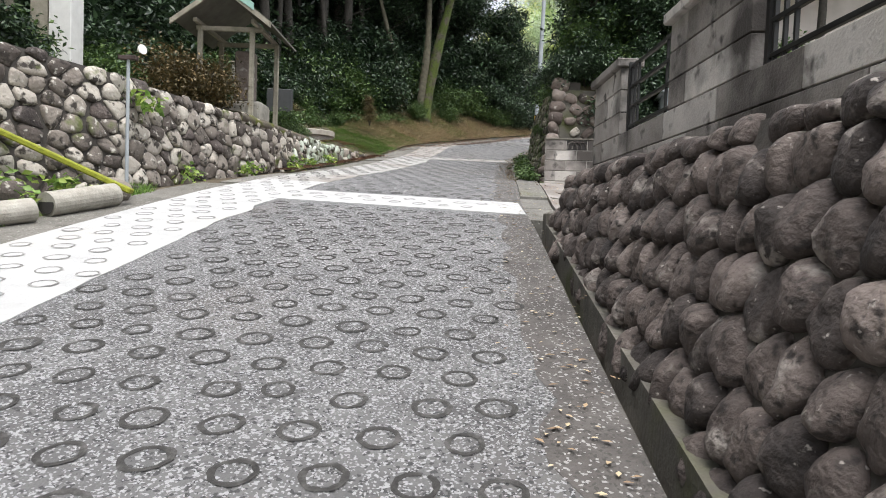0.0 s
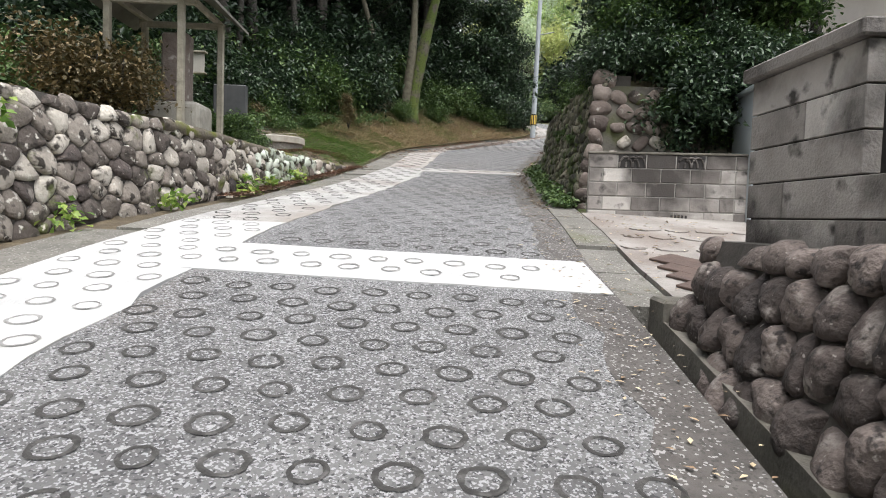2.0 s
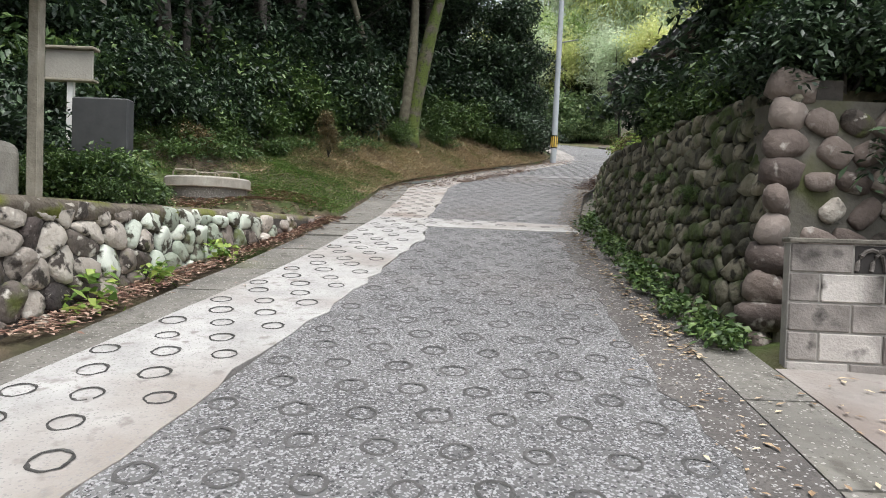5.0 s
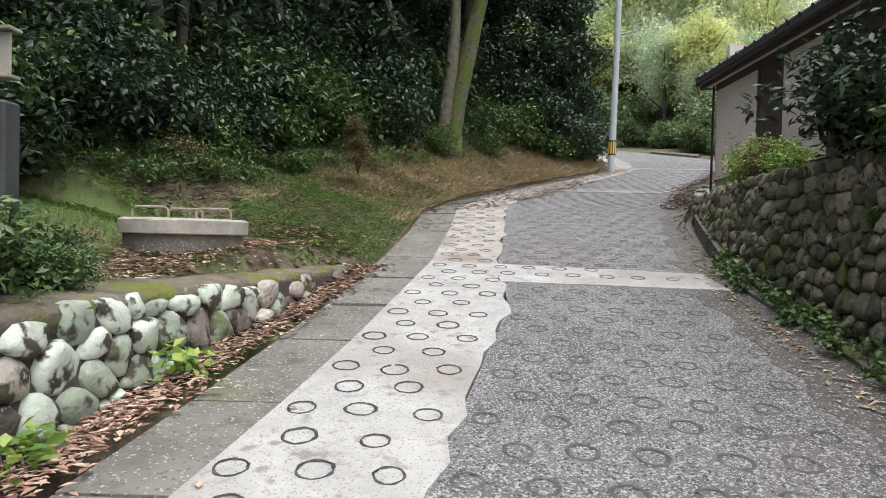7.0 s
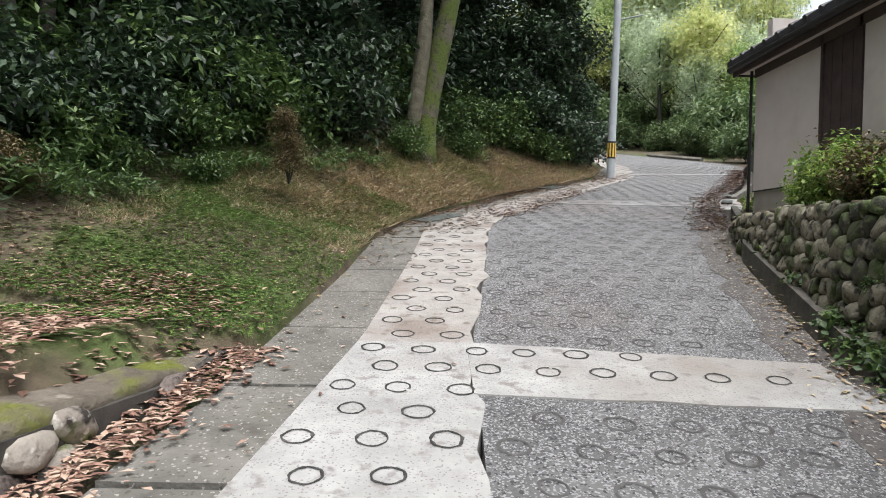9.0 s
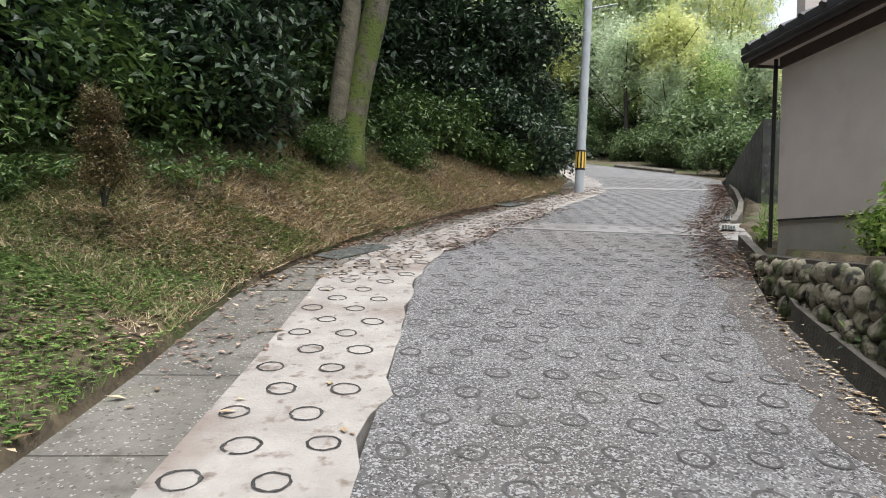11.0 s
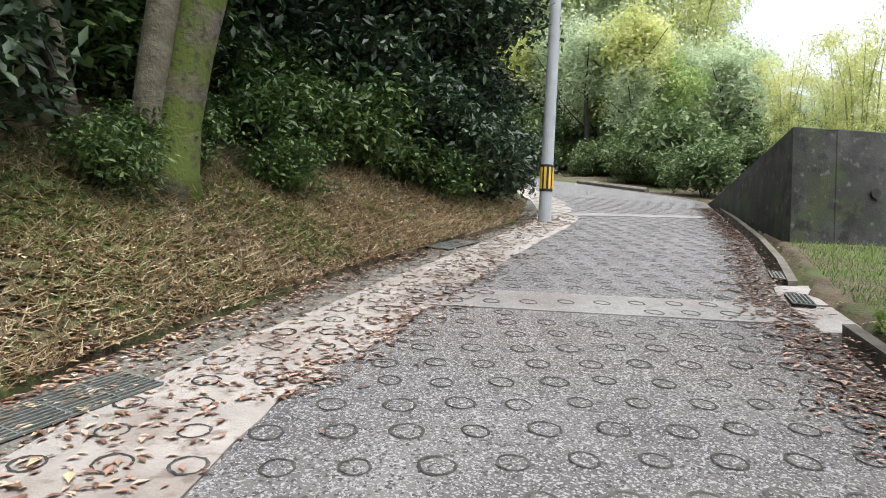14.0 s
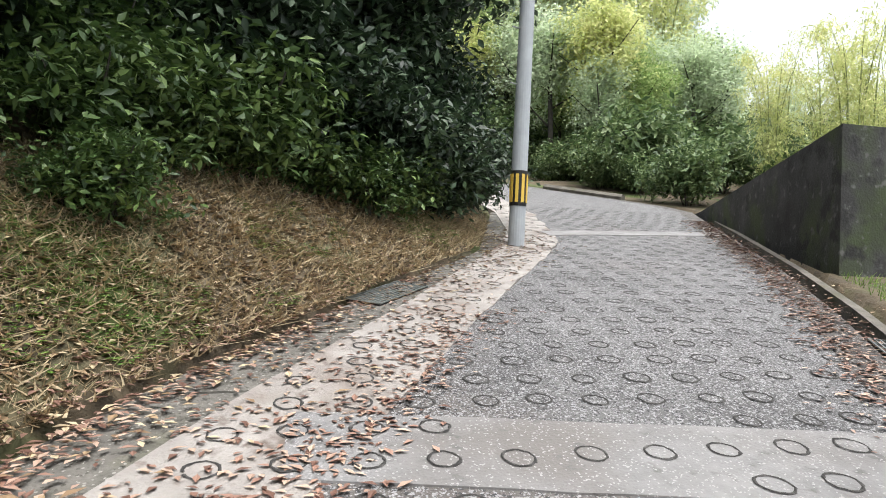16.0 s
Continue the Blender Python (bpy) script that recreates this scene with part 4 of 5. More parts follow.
for x, w, lab in ((-6.2, 0.18, "thick chalky white concrete gate post"), (-6.56, 0.14, "grey weathered wooden gate post"), (-7.25, 0.13, "grey weathered wooden gate post")):
    gp = thing("gate_post", pose(x, 10.4, 3.0), lab, "post", "gate posts")
    part("shaft", boxed(-w, w, -w, w, -0.4, 2.6), "chalk" if w > 0.15 else "wood_grey", gp, bevel=0.012)
beam = tagged(part("mossy_plank", boxed(-1.0, 1.0, -0.07, 0.07, -0.03, 0.03), "moss", bevel=0.012), "fallen plank covered in bright yellow moss", "plank")
beam.matrix_world = pose(-4.25, 6.65, 1.92, 0, 24, 12)
for i, (x0, y0, x1, y1, r) in enumerate(((-3.5, 6.75, -3.75, 6.0, 0.12), (-3.72, 5.75, -4.1, 5.1, 0.11), (-3.9, 5.2, -4.7, 4.9, 0.1))):
    bm = tube(bmesh.new(), [(x0, y0, ground(x0, y0) + r * 0.8), (x1, y1, ground(x1, y1) + r * 0.8)], [r, r], 20)
    pp = tagged(part("drain_pipe", bm, "granite" if i < 2 else "wood_grey", smooth=False), "short weathered concrete drain pipe lying on the verge", "pipe", "drain pipes")
    d = Vector((x1 - x0, y1 - y0, 0)).normalized()
    e = Vector((x1, y1, ground(x1, y1) + r * 0.8))
    # dark disc on the closed pipe end paints the shaded inside
    part("bore", tube(bmesh.new(), [e, e + d * 0.004], [r * 0.8, r * 0.8], 20), "joint_hollow_dark", pp)
for x, y, s in ((-3.62, 7.05, 0.3), (-4.3, 6.4, 0.35), (-4.7, 5.9, 0.3), (-4.5, 5.3, 0.28)):
    rk = new("boulder", random.choice(light))
    rk.matrix_world = pose(x, y, ground(x, y) + 0.1, 10, 20, 40) @ Matrix.Diagonal((s, s * 1.2, s, 1))
    tagged(rk, "loose rounded field stone on the verge", "stone", "loose stones")

# ---- gratings ----
def grating(x, y, turn, w, l):
    z = ground(x, y)
    g = thing("drain_grating", pose(x, y, z + 0.010, 9.5, -1.4) @ pose(0, 0, 0, 0, 0, turn), "green-grey galvanised steel drain grating", "grating", "drain gratings")
    # dark sheet below the bars, painted as the pit's shade
    part("pit", boxed(-w / 2, w / 2, -l / 2, l / 2, -0.02, 0.002), "joint_hollow_dark", g)
    n = int(w / 0.035)
    for i in range(n + 1):
        part("bar", boxed(-w / 2 + i * w / n - 0.005, -w / 2 + i * w / n + 0.005, -l / 2, l / 2, 0.002, 0.014), "steel", g)
    for i in range(5):
        part("cross_bar", boxed(-w / 2, w / 2, -l / 2 + i * l / 4 - 0.006, -l / 2 + i * l / 4 + 0.006, 0.004, 0.011), "steel", g)


grating(-0.66, 23.95, -36, 0.34, 1.0)
grating(2.2, 29.2, -38, 0.34, 0.9)
grating(5.15, 26.2, -28, 0.2, 0.5)
grating(5.75, 27.3, -30, 0.2, 0.5)


# ---- plants ----
rng = np.random.default_rng(5)


def leaf_cloud(name, clumps, per, length, width, mat, parent, droop=0.3, spread=0.3, label=""):
    """Folded leaves scattered round clump centres; clumps: array of x, y, z."""
    c = np.repeat(np.asarray(clumps, float), per, axis=0)
    n = len(c)
    p = c + rng.normal(0, spread, (n, 3)) * (1, 1, 0.7)
    a = rng.uniform(0, 2 * np.pi, n)
    el = rng.normal(-droop, 0.5, n)
    d = np.stack([np.cos(a) * np.cos(el), np.sin(a) * np.cos(el), np.sin(el)], 1)
    up = rng.normal(0, 0.45, (n, 3)) + (0, 0, 1)
    s = np.cross(d, up)
    s /= np.linalg.norm(s, axis=1)[:, None] + 1e-9
    ln = length * rng.uniform(0.6, 1.3, n)[:, None]
    wd = width * rng.uniform(0.7, 1.2, n)[:, None]
    nn = np.cross(s, d)
    v = np.stack([p, p + d * ln * 0.5 + s * wd / 2 + nn * wd * 0.2, p + d * ln, p + d * ln * 0.5 - s * wd / 2 + nn * wd * 0.2], 1).reshape(-1, 3)
    k = np.arange(n) * 4
    f = np.concatenate([np.stack([k, k + 1, k + 2], 1), np.stack([k, k + 2, k + 3], 1)])
    me = bpy.data.meshes.new(name)
    me.vertices.add(len(v))
    me.vertices.foreach_set("co", v.ravel())
    me.loops.add(f.size)
    me.loops.foreach_set("vertex_index", f.ravel().astype(np.int32))
    me.polygons.add(len(f))
    me.polygons.foreach_set("loop_start", (np.arange(len(f)) * 3).astype(np.int32))
    me.update(calc_edges=True)
    me.materials.append(M[mat])
    ob = new(name, me)
    ob.parent = parent
    if label:
        ob["label"] = label
    return ob


def blob_points(n, rx, ry, rz, cz, hollow=0.35):
    out = []
    while len(out) < n:
        q = rng.normal(0, 1, 3)
        q /= np.linalg.norm(q)
        r = rng.uniform(hollow, 1) * (0.75 + 0.5 * noise.noise(Vector(q) * 1.6 + Vector((n, rx * 7, 0))))
        pz = q[2] * rz * r + cz
        if pz > 0.03:
            out.append((q[0] * rx * r, q[1] * ry * r, pz))
    return out


def make_shrub(name, label, mat, rx, rz, clumps, per, length, width, spread=0.13, bark="bark"):
    t = thing(name, pose(0, 0, -500), label, "shrub")
    for k in range(4):
        a = k * 1.7
        part("stem", tube(bmesh.new(), [(0, 0, -0.2), (0.2 * rx * math.cos(a), 0.2 * rx * math.sin(a), rz * 0.5), (0.5 * rx * math.cos(a), 0.5 * rx * math.sin(a), rz * 1.2)], [0.03, 0.02, 0.006], 5), bark, t)
    leaf_cloud("foliage", blob_points(clumps, rx, rx, rz, rz * 0.85), per, length, width, mat, t, spread=spread)
    return t


def make_tree(name, label, mat, h, r, crown_r, crown_h, clumps, per, length, width, bark="bark", lean=0.0, base=0.45):
    t = thing(name, pose(0, 0, -500), label, "tree")
    bend = [(lean * h * f + 0.15 * math.sin(3 * f), 0.12 * math.sin(5 * f), h * f - 0.3) for f in (0, 0.2, 0.4, 0.6, 0.8, 1)]
    part("trunk", tube(bmesh.new(), bend, [r * 1.25, r, r * 0.88, r * 0.7, r * 0.45, r * 0.15], 10), bark, t, smooth=True)
    for k in range(5):
        a, f = k * 2.4, base + 0.1 * k
        p = Vector((lean * h * f + 0.1, 0, h * f))
        part("limb", tube(bmesh.new(), [p, p + Vector((math.cos(a) * crown_r * 0.4, math.sin(a) * crown_r * 0.4, 0.6)), p + Vector((math.cos(a) * crown_r * 0.8, math.sin(a) * crown_r * 0.8, 1.4))], [r * 0.4, r * 0.25, 0.02], 6), bark, t)
    cl = [(x + lean * h * 0.8, y, z) for x, y, z in blob_points(clumps, crown_r, crown_r, crown_h / 2, h - crown_h * 0.35, 0.2)]
    leaf_cloud("crown", cl, per, length, width, mat, t, spread=0.32)
    return t


def put(src, x, y, s=1.0, turn=None, z=None, sz=None, sink=0.05):
    zz = terrain(x, y) - sink if z is None else z
    return copy_thing(src, pose(x, y, zz, 0, 0, random.uniform(0, 360) if turn is None else turn) @ Matrix.Diagonal((s, s, sz or s, 1)))


def drop(src):
    for o in list(src.children_recursive) + [src]:
        bpy.data.objects.remove(o)


sh_dark = [make_shrub("shrub", "dense dark evergreen shrub on the wooded bank", "leaf_dark", 1.15, 0.85, 150, 34, 0.13, 0.055) for _ in range(3)]
sh_mid = [make_shrub("shrub", "leafy mid-green shrub at the wood's edge", "leaf_mid", 0.8, 0.6, 90, 30, 0.11, 0.045, 0.11) for _ in range(2)]
sh_bright = make_shrub("bush", "bright yellow-green garden bush", "leaf_bright", 0.6, 0.5, 60, 30, 0.085, 0.04, 0.09)
sh_brown = make_shrub("bush", "rounded brownish-green clipped bush beside the shrine", "leaf_brown", 0.62, 0.5, 110, 34, 0.06, 0.03, 0.09)
tr_dark = [make_tree("tree", "tall evergreen tree with dark dense crown", "leaf_dark", 10, 0.17, 2.7, 7.5, 330, 26, 0.26, 0.11, lean=ln) for ln in (0.02, -0.04, 0.06)]
tr_far = [make_tree("tree", "light green broadleaf tree with painted distance haze", m, 9, 0.14, 2.4, 7.5, 300, 24, 0.24, 0.12, lean=0.02, base=0.3) for m in ("leaf_green_hazed", "leaf_bamboo_hazed", "leaf_yellow_hazed")]
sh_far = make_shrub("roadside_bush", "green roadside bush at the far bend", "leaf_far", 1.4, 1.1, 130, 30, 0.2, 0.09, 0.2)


def make_bamboo(mat):
    t = thing("bamboo", pose(0, 0, -500), "clump of tall arching bamboo with feathery leaves paled by painted haze", "bamboo")
    cl = []
    for k in range(9):
        a, r0 = rng.uniform(0, 6.28), rng.uniform(0, 0.9)
        b = Vector((math.cos(a) * r0, math.sin(a) * r0, -0.3))
        o = Vector((math.cos(a), math.sin(a), 0)) * rng.uniform(0.8, 2.2)
        h = rng.uniform(9, 12.5)
        pts = [b + o * f ** 3 + Vector((0, 0, h * (f - 0.12 * f ** 4))) for f in (0, 0.3, 0.6, 0.8, 1)]
        part("culm", tube(bmesh.new(), pts, [0.05, 0.045, 0.035, 0.02, 0.006], 6), "culm", t)
        for f in np.linspace(0.25, 1, 19):
            q = b + o * f ** 3 + Vector((0, 0, h * (f - 0.12 * f ** 4)))
            w = 0.25 + 0.75 * math.sin(math.pi * min(1, 1.15 - f))
            cl.append((q.x + rng.normal(0, w * 0.6), q.y + rng.normal(0, w * 0.6), q.z))
    leaf_cloud("leaves", cl, 32, 0.3, 0.075, mat, t, droop=0.6, spread=0.26)
    return t


bamboos = [make_bamboo("leaf_bamboo_hazed"), make_bamboo("leaf_yellow_hazed")]

# mossy leaning tree by the bank
big = thing("mossy_tree", pose(-1.07, 27.2, terrain(-1.07, 27.2)), "twin-stemmed tree with moss-green bark on the bank", "tree")
part("trunk", tube(bmesh.new(), [(0.06, 0, -0.3), (0.07, 0, 0.1), (0.12, 0, 0.6), (0.22, 0, 1.3), (0.42, 0, 2.4), (0.62, 0, 3.4), (1.0, 0.1, 5), (1.5, 0.2, 8)], [0.36, 0.27, 0.22, 0.21, 0.215, 0.19, 0.14, 0.06], 18), "bark_moss", big, smooth=True)
part("trunk", tube(bmesh.new(), [(-0.16, -0.05, -0.3), (-0.15, -0.06, 0.1), (-0.13, -0.08, 0.6), (-0.07, -0.1, 1.3), (0.05, -0.12, 2.4), (0.1, -0.05, 3.4), (0.1, 0.2, 5), (-0.2, 0.2, 8)], [0.24, 0.19, 0.17, 0.165, 0.16, 0.13, 0.1, 0.05], 14), "bark_tan", big, smooth=True)
leaf_cloud("crown", [(x + 0.6, y, z) for x, y, z in blob_points(260, 2.6, 2.6, 2.6, 7.4)], 26, 0.22, 0.1, "leaf_dark", big, spread=0.3)
for (x, y), tilt in (((-1.75, 26.9), -15), ((-4.6, 24.0), -4), ((-6.0, 22.0), 2), ((-3.6, 31), 3), ((-7.5, 26), -6)):
    t = thing("bare_trunk", pose(x, y, terrain(x, y) - 0.1, 0, tilt), "slender grey-brown tree trunk in the wood", "tree")
    part("trunk", tube(bmesh.new(), [(0, 0, -0.3), (0.05, 0, 2), (0, 0.06, 4.5), (0.1, 0, 8)], [0.12, 0.1, 0.085, 0.05], 10), "bark_tan" if tilt < -5 else "bark", t, smooth=True)
    leaf_cloud("crown", blob_points(140, 1.8, 1.8, 1.8, 7.5), 24, 0.24, 0.1, "leaf_dark", t, spread=0.3)

# wood on the bank: shrubs in front, trees behind
for y in np.arange(8.5, 33, 0.62):
    for lane, (d0, d1) in enumerate(((2.2, 2.9), (3.3, 4.2), (4.6, 6.0))):
        edge = min(x_apron(y), x_wall_left(y) - 0.2 if y < 17.6 else 99)
        back = lerp(y, (8, 12, 15.5, 18, 22, 24.5, 27, 33), (1.4, 1.3, 0.9, 2.4, 1.7, 0.15, -0.3, -0.75))
        x = edge - back - random.uniform(d0, d1) + 1.0
        if random.random() < (0.45, 0.3, 0.25)[lane]:
            continue
        s = random.uniform(0.75, 1.1) * (1 + 0.35 * lane)
        if math.hypot(x + 1.0, y - 27.0) < 1.5:
            continue
        put(random.choice(sh_dark if random.random() < 0.6 else sh_mid), x, y, s)
# out-of-view trees continuing the wood, added to block skylight and darken it
for y in np.arange(-10, 6, 2.2):
    for x in (-9.5, -12.5):
        put(random.choice(tr_dark), x - random.uniform(0, 1.5), y, random.uniform(1.0, 1.3))
for y in np.arange(6, 44, 1.5):
    for d in (4.5, 7.0, 10.0):
        x = min(x_apron(y), x_wall_left(y) if y < 17.6 else 99) - d - random.uniform(0, 1.6) - lerp(y, (6, 20, 26), (1.5, 1.0, 0))
        put(random.choice(tr_dark), x, y + random.uniform(-0.7, 0.7), random.uniform(0.85, 1.2))
for y in np.arange(7, 42, 1.15):
    for d, s in ((6.0, 1.8), (8.5, 2.3)):
        x = min(x_apron(y), x_wall_left(y) if y < 17.6 else 99) - d - random.uniform(-0.5, 1.0) - lerp(y, (6, 20, 26), (1.0, 0.5, -1))
        put(random.choice(sh_dark), x, y, s * random.uniform(0.85, 1.15))
for y in np.arange(9, 41, 0.95):
    x = min(x_apron(y), x_wall_left(y) if y < 17.6 else 99) - random.uniform(5.2, 8.5) - lerp(y, (6, 20, 26), (1.0, 0.5, -1))
    put(random.choice(tr_dark), x, y, 0.72, sz=random.uniform(0.5, 0.64))
for k in range(9):
    y = 21.5 + 1.45 * k
    put(random.choice(tr_dark), x_apron(y) - 4.0 - random.uniform(0, 0.8), y, random.uniform(0.95, 1.15))
for x, y, s in ((-3.9, 24.2, 1.7), (-5.2, 22.8, 1.8), (-3.0, 25.4, 1.4), (-6.6, 21.2, 1.7), (-5.0, 20.6, 1.0), (-7.4, 19.4, 1.6), (-6.2, 17.8, 1.3), (-4.4, 25.8, 1.6), (-4.6, 21.2, 0.55), (-5.7, 19.9, 0.6), (-6.4, 19.0, 0.65), (-5.5, 18.5, 0.4), (-3.9, 22.4, 0.5)):
    put(random.choice(sh_mid), x, y, s)
for y in np.arange(25.2, 32, 0.8):
    put(random.choice(sh_dark[:1] + sh_mid), x_apron(y) - random.uniform(3.2, 3.9), y, random.uniform(0.95, 1.25))
for x, y, s in ((-1.4, 29.6, 1.2), (-0.6, 30.2, 1.2), (-2.2, 29.0, 1.2), (-2.7, 27.9, 1.1), (-0.2, 29.4, 0.9), (-1.0, 28.6, 0.6)):
    put(random.choice(sh_mid), x, y, s)
# leafy edge hanging behind the pole
for x, y, s, z in ((3.3, 32.2, 1.0, None), (3.0, 33.4, 1.3, None), (2.6, 31.6, 1.2, None), (4.3, 34.5, 1.1, None), (2.2, 33, 1.6, 7.2), (3.1, 33.2, 1.5, 8.6), (1.6, 32.0, 1.6, 8.3), (3.6, 34.6, 1.3, 7.4), (2.6, 32.6, 1.5, 10.2), (0.8, 31, 1.5, 6.8)):
    put(random.choice(sh_dark), x, y, s, z=z)

def fern(x, y, s):
    t = thing("fern", pose(x, y, terrain(x, y)), "green arching fern at the foot of the wood", "fern", "ferns")
    for k in range(9):
        a = k * 0.7 + random.uniform(-0.2, 0.2)
        cl = [(math.cos(a) * 0.5 * f * s, math.sin(a) * 0.5 * f * s, (0.1 + 0.75 * f - 0.75 * f * f) * s) for f in np.linspace(0.1, 1, 12)]
        leaf_cloud("frond", cl, 3, 0.11 * s, 0.03 * s, "leaf_mid", t, droop=0.1, spread=0.025 * s)


for k in range(24):
    y = random.uniform(17.8, 25)
    fern(x_apron(y) - lerp(y, (17.8, 22, 25), (3.4, 2.7, 1.6)) + random.uniform(-0.4, 0.5), y, random.uniform(0.7, 1.15))
for z, s in ((4.55, 0.5), (4.85, 0.45), (5.15, 0.4)):
    put(sh_brown, -2.7 - 0.1 * (z - 4.5), 22.1, s, z=z)
put(sh_brown, -4.6, 19.2, 0.7)
for y in np.arange(26.5, 32.5, 0.6):
    put(random.choice(sh_mid), x_apron(y) - random.uniform(1.5, 2.1), y, random.uniform(0.45, 0.8))
for y in np.arange(31, 38, 0.7):
    put(random.choice(sh_mid), lerp(y, (30.1, 38), (8.0, 11.3)) + 0.6, y, random.uniform(0.15, 0.28), z=lerp(y, (31.2, 37.4), (7.2, 6.78)) - 0.02)
for y in np.arange(13, 19, 0.45):
    put(random.choice(sh_mid), x_wall_right(y) + 0.12 * random.uniform(0.3, 1.2), y, random.uniform(0.12, 0.22), z=ground(2, y) + random.uniform(0.1, lerp(y, (13, 19), (1.2, 0.35))))

# garden greenery above the upper retaining wall and behind the block wall
for k in range(34):
    y = random.uniform(12.6, 16.2)
    x = x_wall_right(y) + random.uniform(0.5, 3.5)
    put(random.choice(sh_dark + sh_mid), x, y, random.uniform(0.6, 1.0))
for x, y, s in ((2.6, 12.6, 0.7), (3.2, 12.5, 0.85), (3.9, 12.7, 0.9), (4.8, 12.8, 1.0), (5.8, 12.8, 1.0), (6.8, 12.8, 1.1), (2.3, 13.3, 0.6), (2.35, 14.2, 0.55), (2.4, 15.2, 0.5)):
    put(random.choice(sh_mid + sh_dark[:1]), x, y, s)
for k in range(14):
    put(random.choice(sh_mid + sh_dark), 3.3 + 0.3 * k, 12.0, random.uniform(0.55, 0.8), z=random.uniform(2.9, 3.7))
for k in range(16):
    put(random.choice(sh_mid), 3.0 + 0.26 * k, 12.05 + random.uniform(-0.08, 0.1), random.uniform(0.42, 0.6), z=random.uniform(2.7, 3.5))
for k in range(9):
    put(random.choice(sh_mid + sh_dark), 2.2 + 0.4 * k, 12.3, random.uniform(0.5, 0.75), z=random.uniform(3.6, 4.1))
for k in range(26):
    y = random.uniform(12.5, 15.2)
    put(random.choice(sh_dark + sh_mid), x_wall_right(y) + random.uniform(0.7, 3.4), y, random.uniform(0.75, 1.15), z=random.uniform(4.2, 6.2))
for k in range(7):
    put(random.choice(tr_dark), 5.0 + 1.3 * k, 14.0 + random.uniform(-0.5, 1.5), random.uniform(0.5, 0.62))
for x, y, s in ((3.7, 20.5, 0.95), (3.4, 19.6, 0.8), (3.9, 21.3, 0.6), (3.2, 18.7, 0.7), (3.6, 20.0, 0.9)):
    put(sh_bright, x, y, s)
put(sh_brown, 3.3, 19.2, 0.8)
put(sh_brown, -4.15, 11.1, 1.2, z=2.95)
put(sh_brown, -4.55, 10.9, 1.35, z=2.95)
for x, y, s in ((-3.45, 14.6, 0.3), (-3.9, 15.1, 0.45), (-4.3, 14.6, 0.6), (-3.4, 13.55, 0.6), (-3.65, 13.3, 0.55), (-3.2, 14.0, 0.32), (-4.0, 13.6, 0.5), (-3.25, 13.2, 0.28)):
    put(sh_mid[0], x, y, s, z=2.95)

# far hillside: bamboo and trees, with haze painted into their pale leaf colours
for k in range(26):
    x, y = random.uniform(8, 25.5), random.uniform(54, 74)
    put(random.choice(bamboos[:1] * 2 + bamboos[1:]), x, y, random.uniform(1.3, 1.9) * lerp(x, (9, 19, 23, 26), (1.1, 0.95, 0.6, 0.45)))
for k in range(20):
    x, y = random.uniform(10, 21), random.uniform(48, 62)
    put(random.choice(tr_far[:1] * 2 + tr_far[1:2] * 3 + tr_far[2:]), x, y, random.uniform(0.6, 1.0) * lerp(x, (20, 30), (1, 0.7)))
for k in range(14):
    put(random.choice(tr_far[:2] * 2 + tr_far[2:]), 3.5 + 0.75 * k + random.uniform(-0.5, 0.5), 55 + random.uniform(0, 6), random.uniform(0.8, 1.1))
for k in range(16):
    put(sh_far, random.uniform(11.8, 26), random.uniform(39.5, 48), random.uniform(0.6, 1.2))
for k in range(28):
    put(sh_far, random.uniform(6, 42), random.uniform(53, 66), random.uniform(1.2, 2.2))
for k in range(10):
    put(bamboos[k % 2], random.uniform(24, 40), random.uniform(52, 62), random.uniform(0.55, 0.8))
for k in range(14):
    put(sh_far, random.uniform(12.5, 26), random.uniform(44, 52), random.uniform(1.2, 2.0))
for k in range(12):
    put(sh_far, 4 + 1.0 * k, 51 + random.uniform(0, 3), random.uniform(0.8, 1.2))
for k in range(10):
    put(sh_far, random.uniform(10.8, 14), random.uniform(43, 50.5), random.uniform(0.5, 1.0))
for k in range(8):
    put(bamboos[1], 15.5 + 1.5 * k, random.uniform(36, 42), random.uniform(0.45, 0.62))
for o in sh_dark + sh_mid + [sh_bright, sh_brown, sh_far] + tr_dark + tr_far + bamboos:
    drop(o)


# ---- grass, litter ----
def blades(name, pts, h, w, mat, label, lean=0.4):
    pts = np.asarray(pts)
    n = len(pts)
    a = rng.uniform(0, 2 * np.pi, n)
    hh = h * rng.uniform(0.4, 1.3, n)
    d = np.stack([np.cos(a), np.sin(a), np.zeros(n)], 1)
    tip = pts + np.stack([rng.normal(0, lean, n) * hh, rng.normal(0, lean, n) * hh, hh], 1)
    v = np.stack([pts - d * w / 2, pts + d * w / 2, tip], 1).reshape(-1, 3)
    f = np.arange(3 * n).reshape(-1, 3)
    ob = mesh_object(name, v.tolist(), f.tolist(), mat)
    return tagged(ob, label, "grass", kind="stuff")


def scatter(n, test, y0, y1, dx0, dx1, edge):
    out = []
    while len(out) < n:
        y = random.uniform(y0, y1)
        x = edge(y) - random.uniform(dx0, dx1)
        if test(x, y):
            out.append((x, y, terrain(x, y) - 0.01))
    return out


green_spot = lambda x, y: noise.noise((x * 0.6, y * 0.6, 11)) > lerp(y, (17, 21, 24), (-0.35, -0.1, 0.4))
dry_spot = lambda x, y: noise.noise((x * 0.6, y * 0.6, 11)) < lerp(y, (17, 21, 24), (-0.4, -0.15, 0.6))
